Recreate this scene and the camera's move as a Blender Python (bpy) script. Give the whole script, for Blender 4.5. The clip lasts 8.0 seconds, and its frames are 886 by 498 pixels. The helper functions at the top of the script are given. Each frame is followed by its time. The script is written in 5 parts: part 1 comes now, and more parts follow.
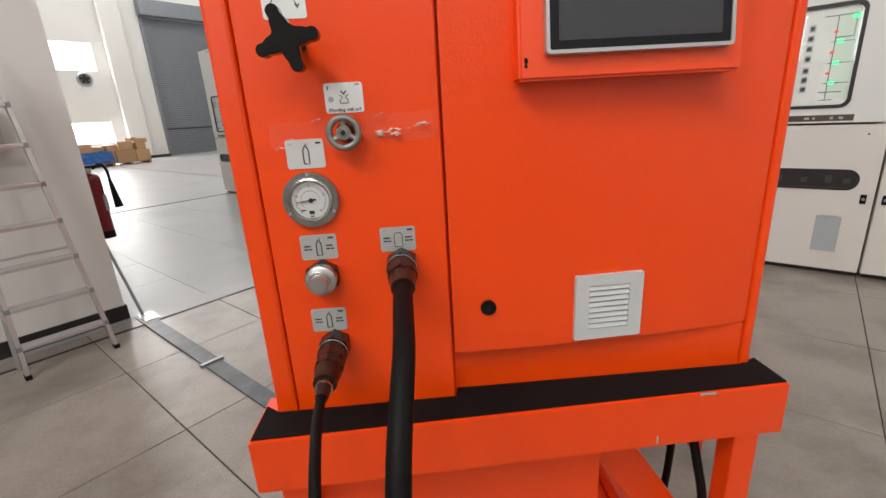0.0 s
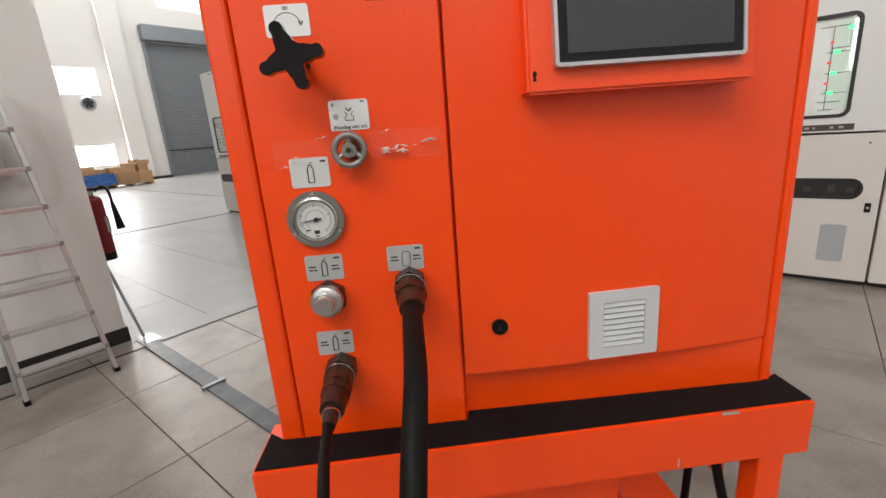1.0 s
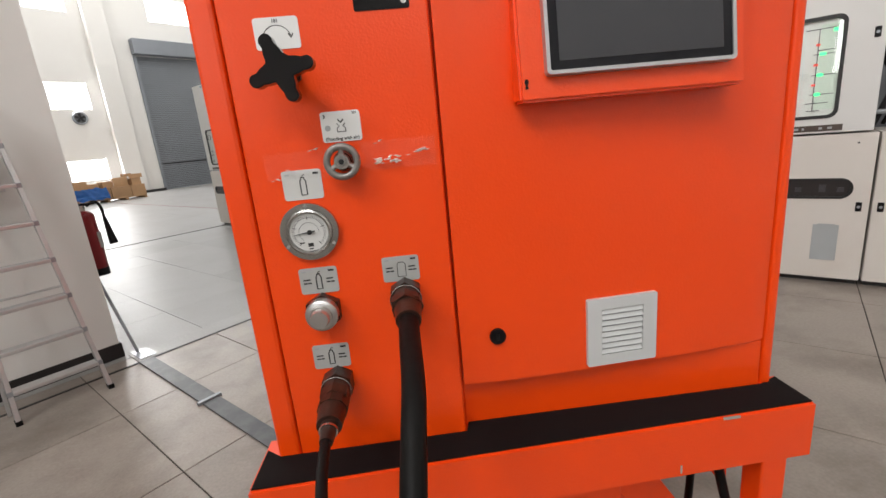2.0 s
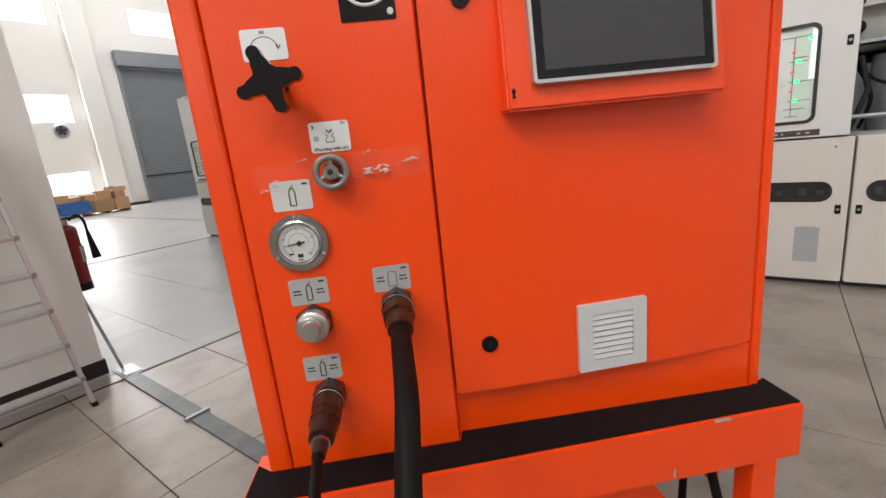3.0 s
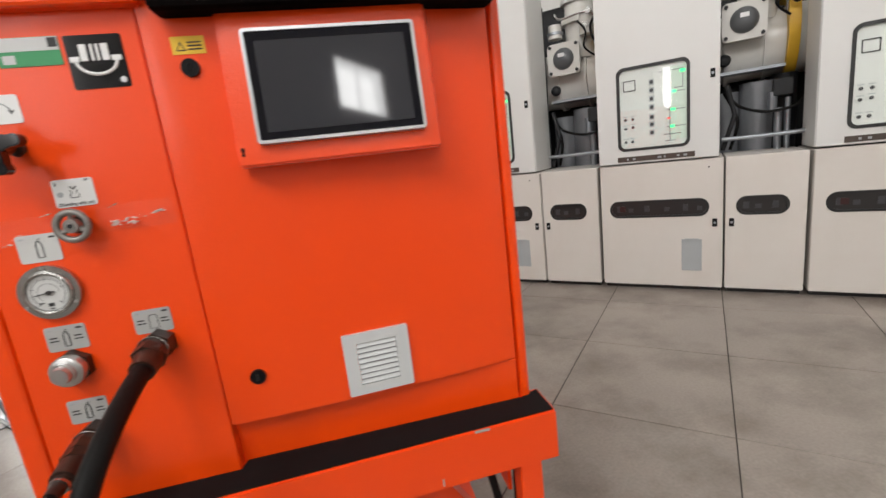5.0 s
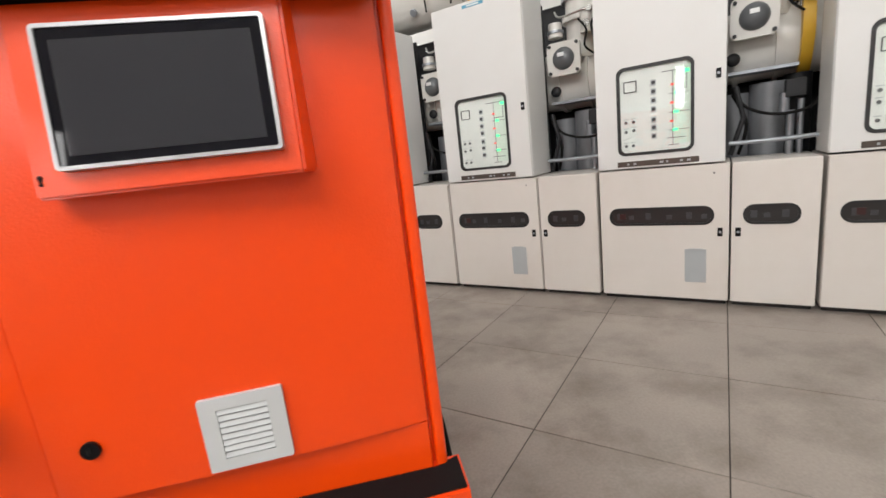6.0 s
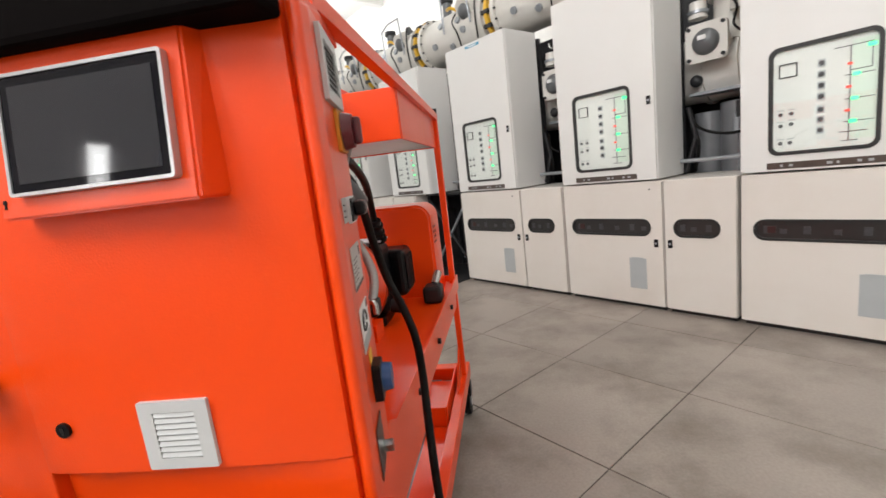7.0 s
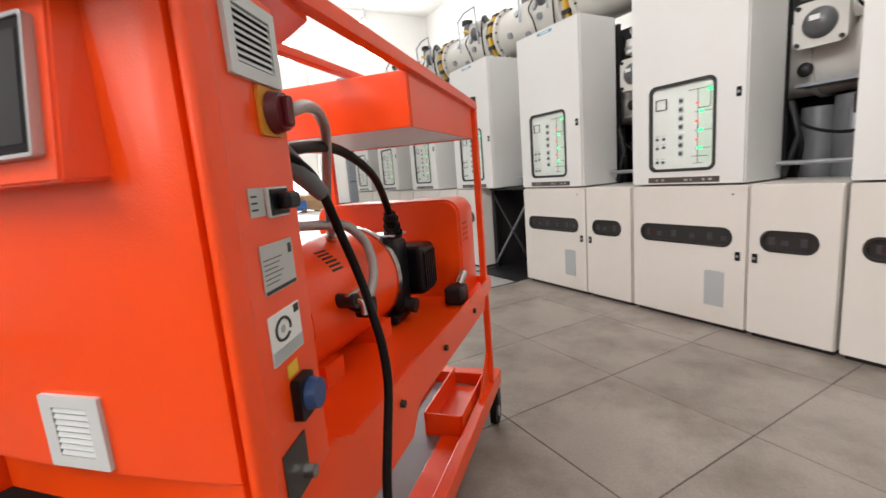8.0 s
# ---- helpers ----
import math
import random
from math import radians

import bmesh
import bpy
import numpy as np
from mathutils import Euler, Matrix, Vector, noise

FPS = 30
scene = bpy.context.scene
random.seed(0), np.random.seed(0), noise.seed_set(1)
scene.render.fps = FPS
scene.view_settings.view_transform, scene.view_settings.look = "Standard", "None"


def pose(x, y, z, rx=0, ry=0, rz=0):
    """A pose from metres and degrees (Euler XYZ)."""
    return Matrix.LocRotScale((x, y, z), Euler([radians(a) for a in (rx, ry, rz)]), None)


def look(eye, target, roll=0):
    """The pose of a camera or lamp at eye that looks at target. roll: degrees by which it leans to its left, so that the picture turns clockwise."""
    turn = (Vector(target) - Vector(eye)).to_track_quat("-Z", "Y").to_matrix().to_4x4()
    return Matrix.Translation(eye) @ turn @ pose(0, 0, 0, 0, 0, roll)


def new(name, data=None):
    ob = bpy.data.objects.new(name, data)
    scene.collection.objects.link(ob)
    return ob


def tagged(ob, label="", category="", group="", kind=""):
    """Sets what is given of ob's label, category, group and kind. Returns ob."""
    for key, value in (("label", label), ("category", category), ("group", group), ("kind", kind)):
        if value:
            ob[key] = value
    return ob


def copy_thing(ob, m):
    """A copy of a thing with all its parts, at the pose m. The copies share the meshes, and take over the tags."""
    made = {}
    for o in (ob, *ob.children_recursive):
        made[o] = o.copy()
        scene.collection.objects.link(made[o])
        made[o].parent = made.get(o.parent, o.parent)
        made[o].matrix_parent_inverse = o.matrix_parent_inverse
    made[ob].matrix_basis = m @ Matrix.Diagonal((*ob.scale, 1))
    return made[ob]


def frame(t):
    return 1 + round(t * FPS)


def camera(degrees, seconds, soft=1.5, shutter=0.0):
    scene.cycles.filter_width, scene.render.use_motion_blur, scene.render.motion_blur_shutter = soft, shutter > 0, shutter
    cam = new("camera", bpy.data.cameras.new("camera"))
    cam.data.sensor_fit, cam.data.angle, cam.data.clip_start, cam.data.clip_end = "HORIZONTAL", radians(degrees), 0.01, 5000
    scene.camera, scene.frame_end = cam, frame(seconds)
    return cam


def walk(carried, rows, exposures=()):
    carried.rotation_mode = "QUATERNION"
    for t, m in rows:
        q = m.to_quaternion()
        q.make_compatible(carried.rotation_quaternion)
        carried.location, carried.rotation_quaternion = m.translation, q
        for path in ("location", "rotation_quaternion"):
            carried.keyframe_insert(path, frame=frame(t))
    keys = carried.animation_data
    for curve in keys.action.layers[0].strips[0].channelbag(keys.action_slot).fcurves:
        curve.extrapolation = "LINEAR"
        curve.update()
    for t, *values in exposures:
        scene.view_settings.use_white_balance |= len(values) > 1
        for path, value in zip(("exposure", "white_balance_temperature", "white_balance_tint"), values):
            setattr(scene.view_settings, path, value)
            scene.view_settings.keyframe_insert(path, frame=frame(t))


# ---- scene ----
cam = camera(90.2, 8.0, soft=1.5, shutter=0.4)
PATH = [
    (0, (0.093, -0.703, 1.412), (0.181, 1.207, 0.826), -3.3),
    (0.5, (0.079, -0.692, 1.413), (0.169, 1.231, 0.869), -3.7),
    (1, (0.082, -0.681, 1.411), (0.17, 1.248, 0.893), -4.3),
    (2.5, (0.083, -0.674, 1.414), (0.211, 1.265, 0.941), -5.9),
    (3, (0.081, -0.674, 1.414), (0.244, 1.266, 0.958), -6.0),
    (3.5, (0.074, -0.679, 1.416), (0.288, 1.259, 0.973), -6.1),
    (4, (0.084, -0.688, 1.422), (0.356, 1.246, 0.992), -6.1),
    (4.5, (0.196, -0.733, 1.431), (0.533, 1.195, 1.016), -6.7),
    (5, (0.404, -0.797, 1.43), (0.782, 1.125, 1.027), -6.7),
    (5.2, (0.459, -0.804, 1.431), (0.838, 1.118, 1.03), -6.8),
    (6.3, (0.702, -0.625, 1.448), (0.931, 1.323, 1.057), -6.0),
    (6.5, (0.751, -0.612, 1.444), (0.829, 1.35, 1.065), -6.6),
    (7, (0.983, -0.605, 1.444), (0.683, 1.344, 1.109), -6.8),
    (7.5, (1.116, -0.572, 1.433), (0.661, 1.348, 1.108), -6.5),
    (8, (1.181, -0.419, 1.421), (0.548, 1.449, 1.089), -4.6),
]
walk(cam, [(t, look(eye, target, roll)) for t, eye, target, roll in PATH], [(0, -0.28), (3.5, -0.28), (5, -0.18), (6.5, 0.13), (8, 0.18)])

# ---- daylight and exposure ----
world = bpy.data.worlds.new("world")
scene.world = world
world.use_nodes = True
wn = world.node_tree
sky = wn.nodes.new("ShaderNodeTexSky")
sky.sky_type, sky.sun_disc = "NISHITA", False
sky.sun_elevation, sky.sun_rotation = radians(50), radians(140)
wn.links.new(sky.outputs[0], wn.nodes["Background"].inputs[0])
wn.nodes["Background"].inputs[1].default_value = 0.12

HALL = pose(2.72, 2.995, 0, 0, 0, -42.5)   # the hall's own axes: x along the switchgear row, y towards it
U0, U1, V0, V1, TOP = -27.0, 7.0, -8.5, 12.0, 12.0   # inner faces of the hall


def area_lamp(name, m, w, h, watts, colour=(1, 0.995, 0.985)):
    data = bpy.data.lights.new(name, "AREA")
    data.shape, data.size, data.size_y, data.energy, data.color = "RECTANGLE", w, h, watts, colour
    ob = new(name, data)
    ob.matrix_world = m
    return ob


# windows, as (wall, centre along the wall, sill, width, height)
WINDOWS = [("end", 2.2, 4.3, 1.6, 1.25), ("end", 2.2, 8.7, 1.6, 1.2), ("end", 2.2, 0.9, 1.6, 1.05), ("end", 7.6, 8.75, 2.2, 1.2)]
WINDOWS += [("near", 5.35, 4.1, 1.1, 0.85), ("near", -0.2, 5.4, 2.4, 2.4), ("near", 3.0, 5.4, 2.0, 2.4), ("near", 1.13, 2.0, 0.28, 1.15), ("near", 0.03, 1.9, 0.17, 1.08)]
GLOW_NEAR, GLOW_END, GLOW_BAY = 33.0, 260.0, 120.0     # per square metre of the near windows; per window; per lamp
for wall_name, c, sill, w, h in WINDOWS:
    if wall_name == "end":
        area_lamp("window_light", HALL @ pose(U0 - 0.05, c, sill + h / 2, 90, 0, -90), w, h, GLOW_END)
    else:
        area_lamp("window_light", HALL @ pose(c, V0 - 0.05, sill + h / 2, 90, 0, 0), w, h, GLOW_NEAR * w * h)
LAMPS = [(u, v) for u in (-23, -18, -13, -8, 2.6) for v in (-1.3, 6.0)]
for u, v in LAMPS:
    bulb = bpy.data.lights.new("high_bay_light", "POINT")
    bulb.energy, bulb.shadow_soft_size, bulb.color = GLOW_BAY * (1.9 if u < -8 else 1.0), 0.2, (1, 0.995, 0.985)
    new("high_bay_light", bulb).matrix_world = HALL @ pose(u, v, 9.66)


# ---- materials ----
def mat(name, colour, rough=0.5, metal=0.0, var=0.12, scale=6.0, bump=0.0, bump_scale=120.0, coat=0.0, spec=0.5, world_space=False, speck=0.0, stain=None, stain_amount=0.0, stain_scale=1.5, rand=0.0, emit=0.0, emit_colour=None, transmission=0.0, rough_var=0.08):
    m = bpy.data.materials.new(name)
    m.use_nodes = True
    nt = m.node_tree
    b = nt.nodes["Principled BSDF"]
    L = nt.links.new
    co = nt.nodes.new("ShaderNodeNewGeometry" if world_space else "ShaderNodeTexCoord")
    where = co.outputs["Position"] if world_space else co.outputs[3]
    n1 = nt.nodes.new("ShaderNodeTexNoise")
    n1.inputs["Scale"].default_value, n1.inputs["Detail"].default_value = scale, 6
    L(where, n1.inputs["Vector"])
    mixc = nt.nodes.new("ShaderNodeMix")
    mixc.data_type = "RGBA"
    mixc.inputs[6].default_value = (*[c * (1 - var) for c in colour], 1)
    mixc.inputs[7].default_value = (*[min(1, c * (1 + var)) for c in colour], 1)
    L(n1.outputs[0], mixc.inputs[0])
    last = mixc.outputs[2]
    if stain:
        n2 = nt.nodes.new("ShaderNodeTexNoise")
        n2.inputs["Scale"].default_value, n2.inputs["Detail"].default_value, n2.inputs["Roughness"].default_value = stain_scale, 8, 0.62
        L(where, n2.inputs["Vector"])
        ramp = nt.nodes.new("ShaderNodeMapRange")
        ramp.inputs[1].default_value, ramp.inputs[2].default_value, ramp.inputs[3].default_value, ramp.inputs[4].default_value = 0.45, 0.75, 0, stain_amount
        L(n2.outputs[0], ramp.inputs[0])
        mx = nt.nodes.new("ShaderNodeMix")
        mx.data_type = "RGBA"
        L(ramp.outputs[0], mx.inputs[0])
        L(last, mx.inputs[6])
        mx.inputs[7].default_value = (*stain, 1)
        last = mx.outputs[2]
    if speck:
        n4 = nt.nodes.new("ShaderNodeTexNoise")
        n4.inputs["Scale"].default_value, n4.inputs["Detail"].default_value = 70.0, 5
        L(where, n4.inputs["Vector"])
        sr = nt.nodes.new("ShaderNodeMapRange")
        sr.inputs[1].default_value, sr.inputs[2].default_value, sr.inputs[3].default_value, sr.inputs[4].default_value = 0.3, 0.7, 1 - speck, 1 + speck
        L(n4.outputs[0], sr.inputs[0])
        hs = nt.nodes.new("ShaderNodeHueSaturation")
        L(sr.outputs[0], hs.inputs["Value"])
        L(last, hs.inputs["Color"])
        last = hs.outputs[0]
    if rand:
        info = nt.nodes.new("ShaderNodeObjectInfo")
        hsv = nt.nodes.new("ShaderNodeHueSaturation")
        mr = nt.nodes.new("ShaderNodeMapRange")
        mr.inputs[3].default_value, mr.inputs[4].default_value = 1 - rand, 1 + rand
        L(info.outputs["Random"], mr.inputs[0])
        L(mr.outputs[0], hsv.inputs["Value"])
        L(last, hsv.inputs["Color"])
        last = hsv.outputs[0]
    L(last, b.inputs["Base Color"])
    rr = nt.nodes.new("ShaderNodeMapRange")
    rr.inputs[3].default_value, rr.inputs[4].default_value = max(0.02, rough - rough_var), min(1, rough + rough_var)
    L(n1.outputs[0], rr.inputs[0])
    L(rr.outputs[0], b.inputs["Roughness"])
    b.inputs["Metallic"].default_value = metal
    b.inputs["Specular IOR Level"].default_value = spec
    b.inputs["Coat Weight"].default_value = coat
    b.inputs["Coat Roughness"].default_value = 0.2
    b.inputs["Transmission Weight"].default_value = transmission
    if bump:
        n3 = nt.nodes.new("ShaderNodeTexNoise")
        n3.inputs["Scale"].default_value, n3.inputs["Detail"].default_value = bump_scale, 3
        L(where, n3.inputs["Vector"])
        bp = nt.nodes.new("ShaderNodeBump")
        bp.inputs["Strength"].default_value, bp.inputs["Distance"].default_value = bump, 0.002
        L(n3.outputs[0], bp.inputs["Height"])
        L(bp.outputs[0], b.inputs["Normal"])
    if emit:
        b.inputs["Emission Color"].default_value = (*(emit_colour or colour), 1)
        b.inputs["Emission Strength"].default_value = emit
    return m


ORANGE = mat("orange_paint", (0.92, 0.066, 0.001), 0.34, var=0.04, scale=3, bump=0.22, bump_scale=260, coat=0.28, spec=0.45, stain=(0.80, 0.050, 0.001), stain_amount=0.3)
TAPE_BLACK = mat("black_grip_tape", (0.011, 0.008, 0.008), 0.9, spec=0.12, var=0.3, scale=400, bump=0.6, bump_scale=900)
BLACK = mat("black_plastic", (0.004, 0.004, 0.005), 0.34, spec=0.24, var=0.2, scale=20)
RUBBER = mat("black_rubber", (0.0054, 0.0048, 0.0045), 0.5, spec=0.14, var=0.25, scale=30, bump=0.2)
GLOSS_BLACK = mat("glossy_black_plastic", (0.003, 0.003, 0.0042), 0.12, var=0.1, spec=0.55, rough_var=0.03)
CHROME = mat("brushed_steel", (0.46, 0.455, 0.44), 0.24, 1.0, 0.1, 40, bump=0.05)
CAP_METAL = mat("satin_turned_aluminium", (0.60, 0.595, 0.585), 0.36, 1.0, 0.06, 30)
STEEL_MID = mat("mid_grey_steel", (0.22, 0.225, 0.24), 0.42, 0.3, 0.25)
VISOR = mat("matt_black_visor", (0.004, 0.003, 0.003), 0.9, spec=0.04)
ALU = mat("aluminium", (0.60, 0.60, 0.605), 0.36, 0.75, 0.1, 15, stain=(0.4, 0.4, 0.4), stain_amount=0.3)
BRASS = mat("dark_brown_metal", (0.030, 0.013, 0.009), 0.34, 0.25, 0.35, 30, bump=0.25, stain=(0.11, 0.055, 0.032), stain_amount=0.45, stain_scale=24)
LABEL = mat("silver_label", (0.50, 0.505, 0.495), 0.36, 0.35, 0.06, 20)
INK = mat("black_ink", (0.02, 0.02, 0.02), 0.5)
WHITE_PLASTIC = mat("pale_grey_plastic", (0.575, 0.585, 0.585), 0.45, var=0.05)
DIAL = mat("white_dial", (0.80, 0.80, 0.79), 0.4, var=0.03)
DIAL_GREY = mat("off_white_dial", (0.60, 0.60, 0.585), 0.35, var=0.04)
SATIN = mat("satin_silver", (0.50, 0.50, 0.51), 0.33, 0.6, 0.05, 10)
SCREEN = mat("dark_screen_glass", (0.003, 0.003, 0.006), 0.03, spec=0.3, var=0.05, rough_var=0.01)
SCREEN_ON = mat("grey_lcd", (0.020, 0.021, 0.027), 0.05, spec=0.7, var=0.04, rough_var=0.02)
CREAM = mat("cream_cabinet_paint", (0.70, 0.655, 0.61), 0.42, var=0.035, scale=1.2, bump=0.05, bump_scale=150, stain=(0.5, 0.42, 0.33), stain_amount=0.18, stain_scale=2.0)
CREAM_UP = mat("off_white_cabinet_paint", (0.72, 0.715, 0.70), 0.42, var=0.03, scale=1.2, bump=0.05, bump_scale=150, stain=(0.6, 0.55, 0.48), stain_amount=0.12)
GASKET = mat("black_gasket", (0.02, 0.02, 0.02), 0.5)
MIMIC_INK = mat("grey_black_print", (0.07, 0.07, 0.075), 0.45, var=0.2)
BOARD = mat("pale_mimic_board", (0.66, 0.66, 0.635), 0.35, var=0.03)
BOARD_GREEN = mat("pale_green_mimic_field", (0.59, 0.665, 0.585), 0.35, var=0.03)
DULL_RED = mat("dull_red", (0.045, 0.012, 0.011), 0.4)
DARK_BITS = mat("dull_instrument", (0.055, 0.055, 0.06), 0.4, var=0.4, scale=60)
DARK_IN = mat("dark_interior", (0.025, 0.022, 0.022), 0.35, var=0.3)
GREEN_LED = mat("green_lamp", (0.05, 0.5, 0.2), 0.3, emit=1.5, emit_colour=(0.05, 1.0, 0.32))
RED_LED = mat("red_lamp", (0.5, 0.06, 0.05), 0.3, emit=0.8, emit_colour=(1.0, 0.10, 0.06))
GREY_PLATE = mat("grey_plate", (0.40, 0.42, 0.43), 0.5, var=0.08)
TANK = mat("white_tank_enamel", (0.66, 0.64, 0.60), 0.35, var=0.06, scale=4, stain=(0.4, 0.36, 0.3), stain_amount=0.25)
DOME = mat("dark_grey_casting", (0.12, 0.125, 0.13), 0.35, 0.3, 0.15)
YELLOW = mat("yellow_flange_paint", (0.72, 0.42, 0.03), 0.45, var=0.15)
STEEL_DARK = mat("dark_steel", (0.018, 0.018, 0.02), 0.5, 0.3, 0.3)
PIPE = mat("grey_pipe", (0.35, 0.37, 0.40), 0.35, 0.7, 0.15)
PLASTER = mat("white_wall_plaster", (0.74, 0.725, 0.70), 0.75, var=0.03, scale=0.8, bump=0.2, bump_scale=60, stain=(0.66, 0.63, 0.58), stain_amount=0.2, stain_scale=0.5)
CEIL = mat("ceiling_paint", (0.78, 0.775, 0.76), 0.8, var=0.03, scale=0.5)
SKIRT = mat("black_skirting", (0.02, 0.018, 0.018), 0.4, var=0.2)
SHUTTER = mat("grey_shutter_steel", (0.21, 0.225, 0.25), 0.5, 0.25, 0.12, 2)
TILE = mat("brown_grey_granite_tile", (0.325, 0.280, 0.246), 0.36, var=0.20, scale=2.2, bump=0.22, bump_scale=45, stain=(0.115, 0.088, 0.068), stain_amount=0.75, stain_scale=2.0, rand=0.08, world_space=True, speck=0.09, rough_var=0.12)
TILE_PALE = mat("pale_grey_tile", (0.345, 0.34, 0.335), 0.44, var=0.12, scale=3.5, bump=0.25, bump_scale=45, stain=(0.28, 0.265, 0.25), stain_amount=0.5, stain_scale=0.9, rand=0.06, world_space=True, speck=0.08, rough_var=0.10)
GROUT = mat("dark_grout", (0.055, 0.045, 0.038), 0.85)
JOINT = mat("black_joint_sealant", (0.012, 0.011, 0.011), 0.95, spec=0.05)
CARD = mat("brown_cardboard", (0.42, 0.25, 0.13), 0.75, var=0.15, rand=0.15)
BLUE_SHEET = mat("blue_plastic_sheet", (0.02, 0.14, 0.45), 0.35, var=0.3, scale=8)
RED = mat("red_enamel", (0.19, 0.006, 0.010), 0.3, var=0.1)
DEEP_RED = mat("deep_red_plastic", (0.105, 0.005, 0.010), 0.28, var=0.1)
GREEN = mat("green_label", (0.05, 0.30, 0.12), 0.5)
YEL_LABEL = mat("yellow_label", (0.78, 0.48, 0.03), 0.5)
AMBER = mat("amber_plastic", (0.62, 0.26, 0.02), 0.5)
BRAID = mat("grey_braid", (0.34, 0.33, 0.32), 0.42, 0.6, 0.2, 90, bump=0.5, bump_scale=400)
BLUE = mat("blue_plastic", (0.02, 0.065, 0.20), 0.35)
SKYGLOW = mat("bright_sky", (1, 1, 1), 1.0, emit=6.0, emit_colour=(1, 0.99, 0.97))
GLASS = mat("clear_glass", (0.95, 0.97, 0.95), 0.03, var=0.01, transmission=1.0, rough_var=0.01)


# ---- building blocks ----
def bmesh_new():
    return bmesh.new()


def part(name, bm, material, parent=None, label="", smooth=False):
    me = bpy.data.meshes.new(name)
    bmesh.ops.recalc_face_normals(bm, faces=bm.faces)
    if smooth:
        for f in bm.faces:
            f.smooth = True
        for e in bm.edges:
            if len(e.link_faces) == 2 and e.calc_face_angle(0) > 0.7:
                e.smooth = False
    bm.to_mesh(me)
    bm.free()
    me.materials.append(material)
    ob = new(name, me)
    ob.parent = parent
    if label:
        ob["label"] = label
    return ob


def thing(name, label, category, m=None, group="", kind=""):
    ob = tagged(new(name), label, category, group, kind)
    ob.matrix_world = m or Matrix()
    return ob


def box(x0, x1, y0, y1, z0, z1, bev=0.0, bm=None, seg=2):
    b = bm or bmesh_new()
    r = bmesh.ops.create_cube(b, size=1)
    bmesh.ops.transform(b, verts=r["verts"], matrix=Matrix.Translation(((x0 + x1) / 2, (y0 + y1) / 2, (z0 + z1) / 2)) @ Matrix.Diagonal((x1 - x0, y1 - y0, z1 - z0, 1)))
    if bev:
        es = list({e for v in r["verts"] for e in v.link_edges})
        bmesh.ops.bevel(b, geom=es, offset=bev, segments=seg, affect="EDGES", profile=0.5)
    return b


def rod(p, q, r, r2=None, seg=16, bm=None):
    b = bm or bmesh_new()
    p, q = Vector(p), Vector(q)
    m = Matrix.Translation((p + q) / 2) @ (q - p).to_track_quat("Z", "Y").to_matrix().to_4x4()
    bmesh.ops.create_cone(b, cap_ends=True, segments=seg, radius1=r, radius2=r if r2 is None else r2, depth=(q - p).length, matrix=m)
    return b


def ball(c, r, bm=None, sx=1, sy=1, sz=1, seg=20):
    b = bm or bmesh_new()
    bmesh.ops.create_uvsphere(b, u_segments=seg, v_segments=seg // 2, radius=r, matrix=Matrix.Translation(c) @ Matrix.Diagonal((sx, sy, sz, 1)))
    return b


def smooth_path(pts, n=8):
    pts = [Vector(p) for p in pts]
    out = []
    for i in range(len(pts) - 1):
        a, b, c, d = pts[max(0, i - 1)], pts[i], pts[i + 1], pts[min(len(pts) - 1, i + 2)]
        for k in range(n):
            t = k / n
            out.append(0.5 * ((2 * b) + (c - a) * t + (2 * a - 5 * b + 4 * c - d) * t * t + (3 * b - a - 3 * c + d) * t ** 3))
    out.append(pts[-1])
    return out


def tube(pts, r, seg=10, bm=None, n=8, bend=True):
    b = bm or bmesh_new()
    path = smooth_path(pts, n) if bend else [Vector(p) for p in pts]
    rings = []
    side = None
    for i, p in enumerate(path):
        d = (path[min(i + 1, len(path) - 1)] - path[max(i - 1, 0)]).normalized()
        if side is None:
            side = d.orthogonal().normalized()
        side = (side - d * side.dot(d)).normalized()
        up = d.cross(side)
        rings.append([b.verts.new(p + r * (math.cos(a) * side + math.sin(a) * up)) for a in [2 * math.pi * k / seg for k in range(seg)]])
    for a, c in zip(rings, rings[1:]):
        for k in range(seg):
            b.faces.new((a[k], a[(k + 1) % seg], c[(k + 1) % seg], c[k]))
    b.faces.new(rings[0][::-1])
    b.faces.new(rings[-1])
    return b


def round_loop(x0, x1, z0, z1, r, n=6):
    """A rounded rectangle in x and z, as a list of points."""
    pts = []
    for cx, cz, a0 in ((x1 - r, z1 - r, 0), (x0 + r, z1 - r, 90), (x0 + r, z0 + r, 180), (x1 - r, z0 + r, 270)):
        for k in range(n + 1):
            a = radians(a0 + 90 * k / n)
            pts.append((cx + r * math.cos(a), cz + r * math.sin(a)))
    return pts


def slab(loop, y0, y1, holes=(), bm=None):
    """A plate with the outline loop (x, z), from y0 to y1, with holes through it."""
    b = bm or bmesh_new()
    edges = []
    for lp in (loop, *holes):
        vs = [b.verts.new((x, y0, z)) for x, z in lp]
        edges += [b.edges.new((vs[i], vs[(i + 1) % len(vs)])) for i in range(len(vs))]
    if holes:
        faces = [g for g in bmesh.ops.triangle_fill(b, use_beauty=True, use_dissolve=False, edges=edges)["geom"] if isinstance(g, bmesh.types.BMFace)]
    else:
        faces = [b.faces.new([e.verts[0] for e in edges])]
    ext = bmesh.ops.extrude_face_region(b, geom=faces)["geom"]
    bmesh.ops.translate(b, verts=[g for g in ext if isinstance(g, bmesh.types.BMVert)], vec=(0, y1 - y0, 0))
    return b


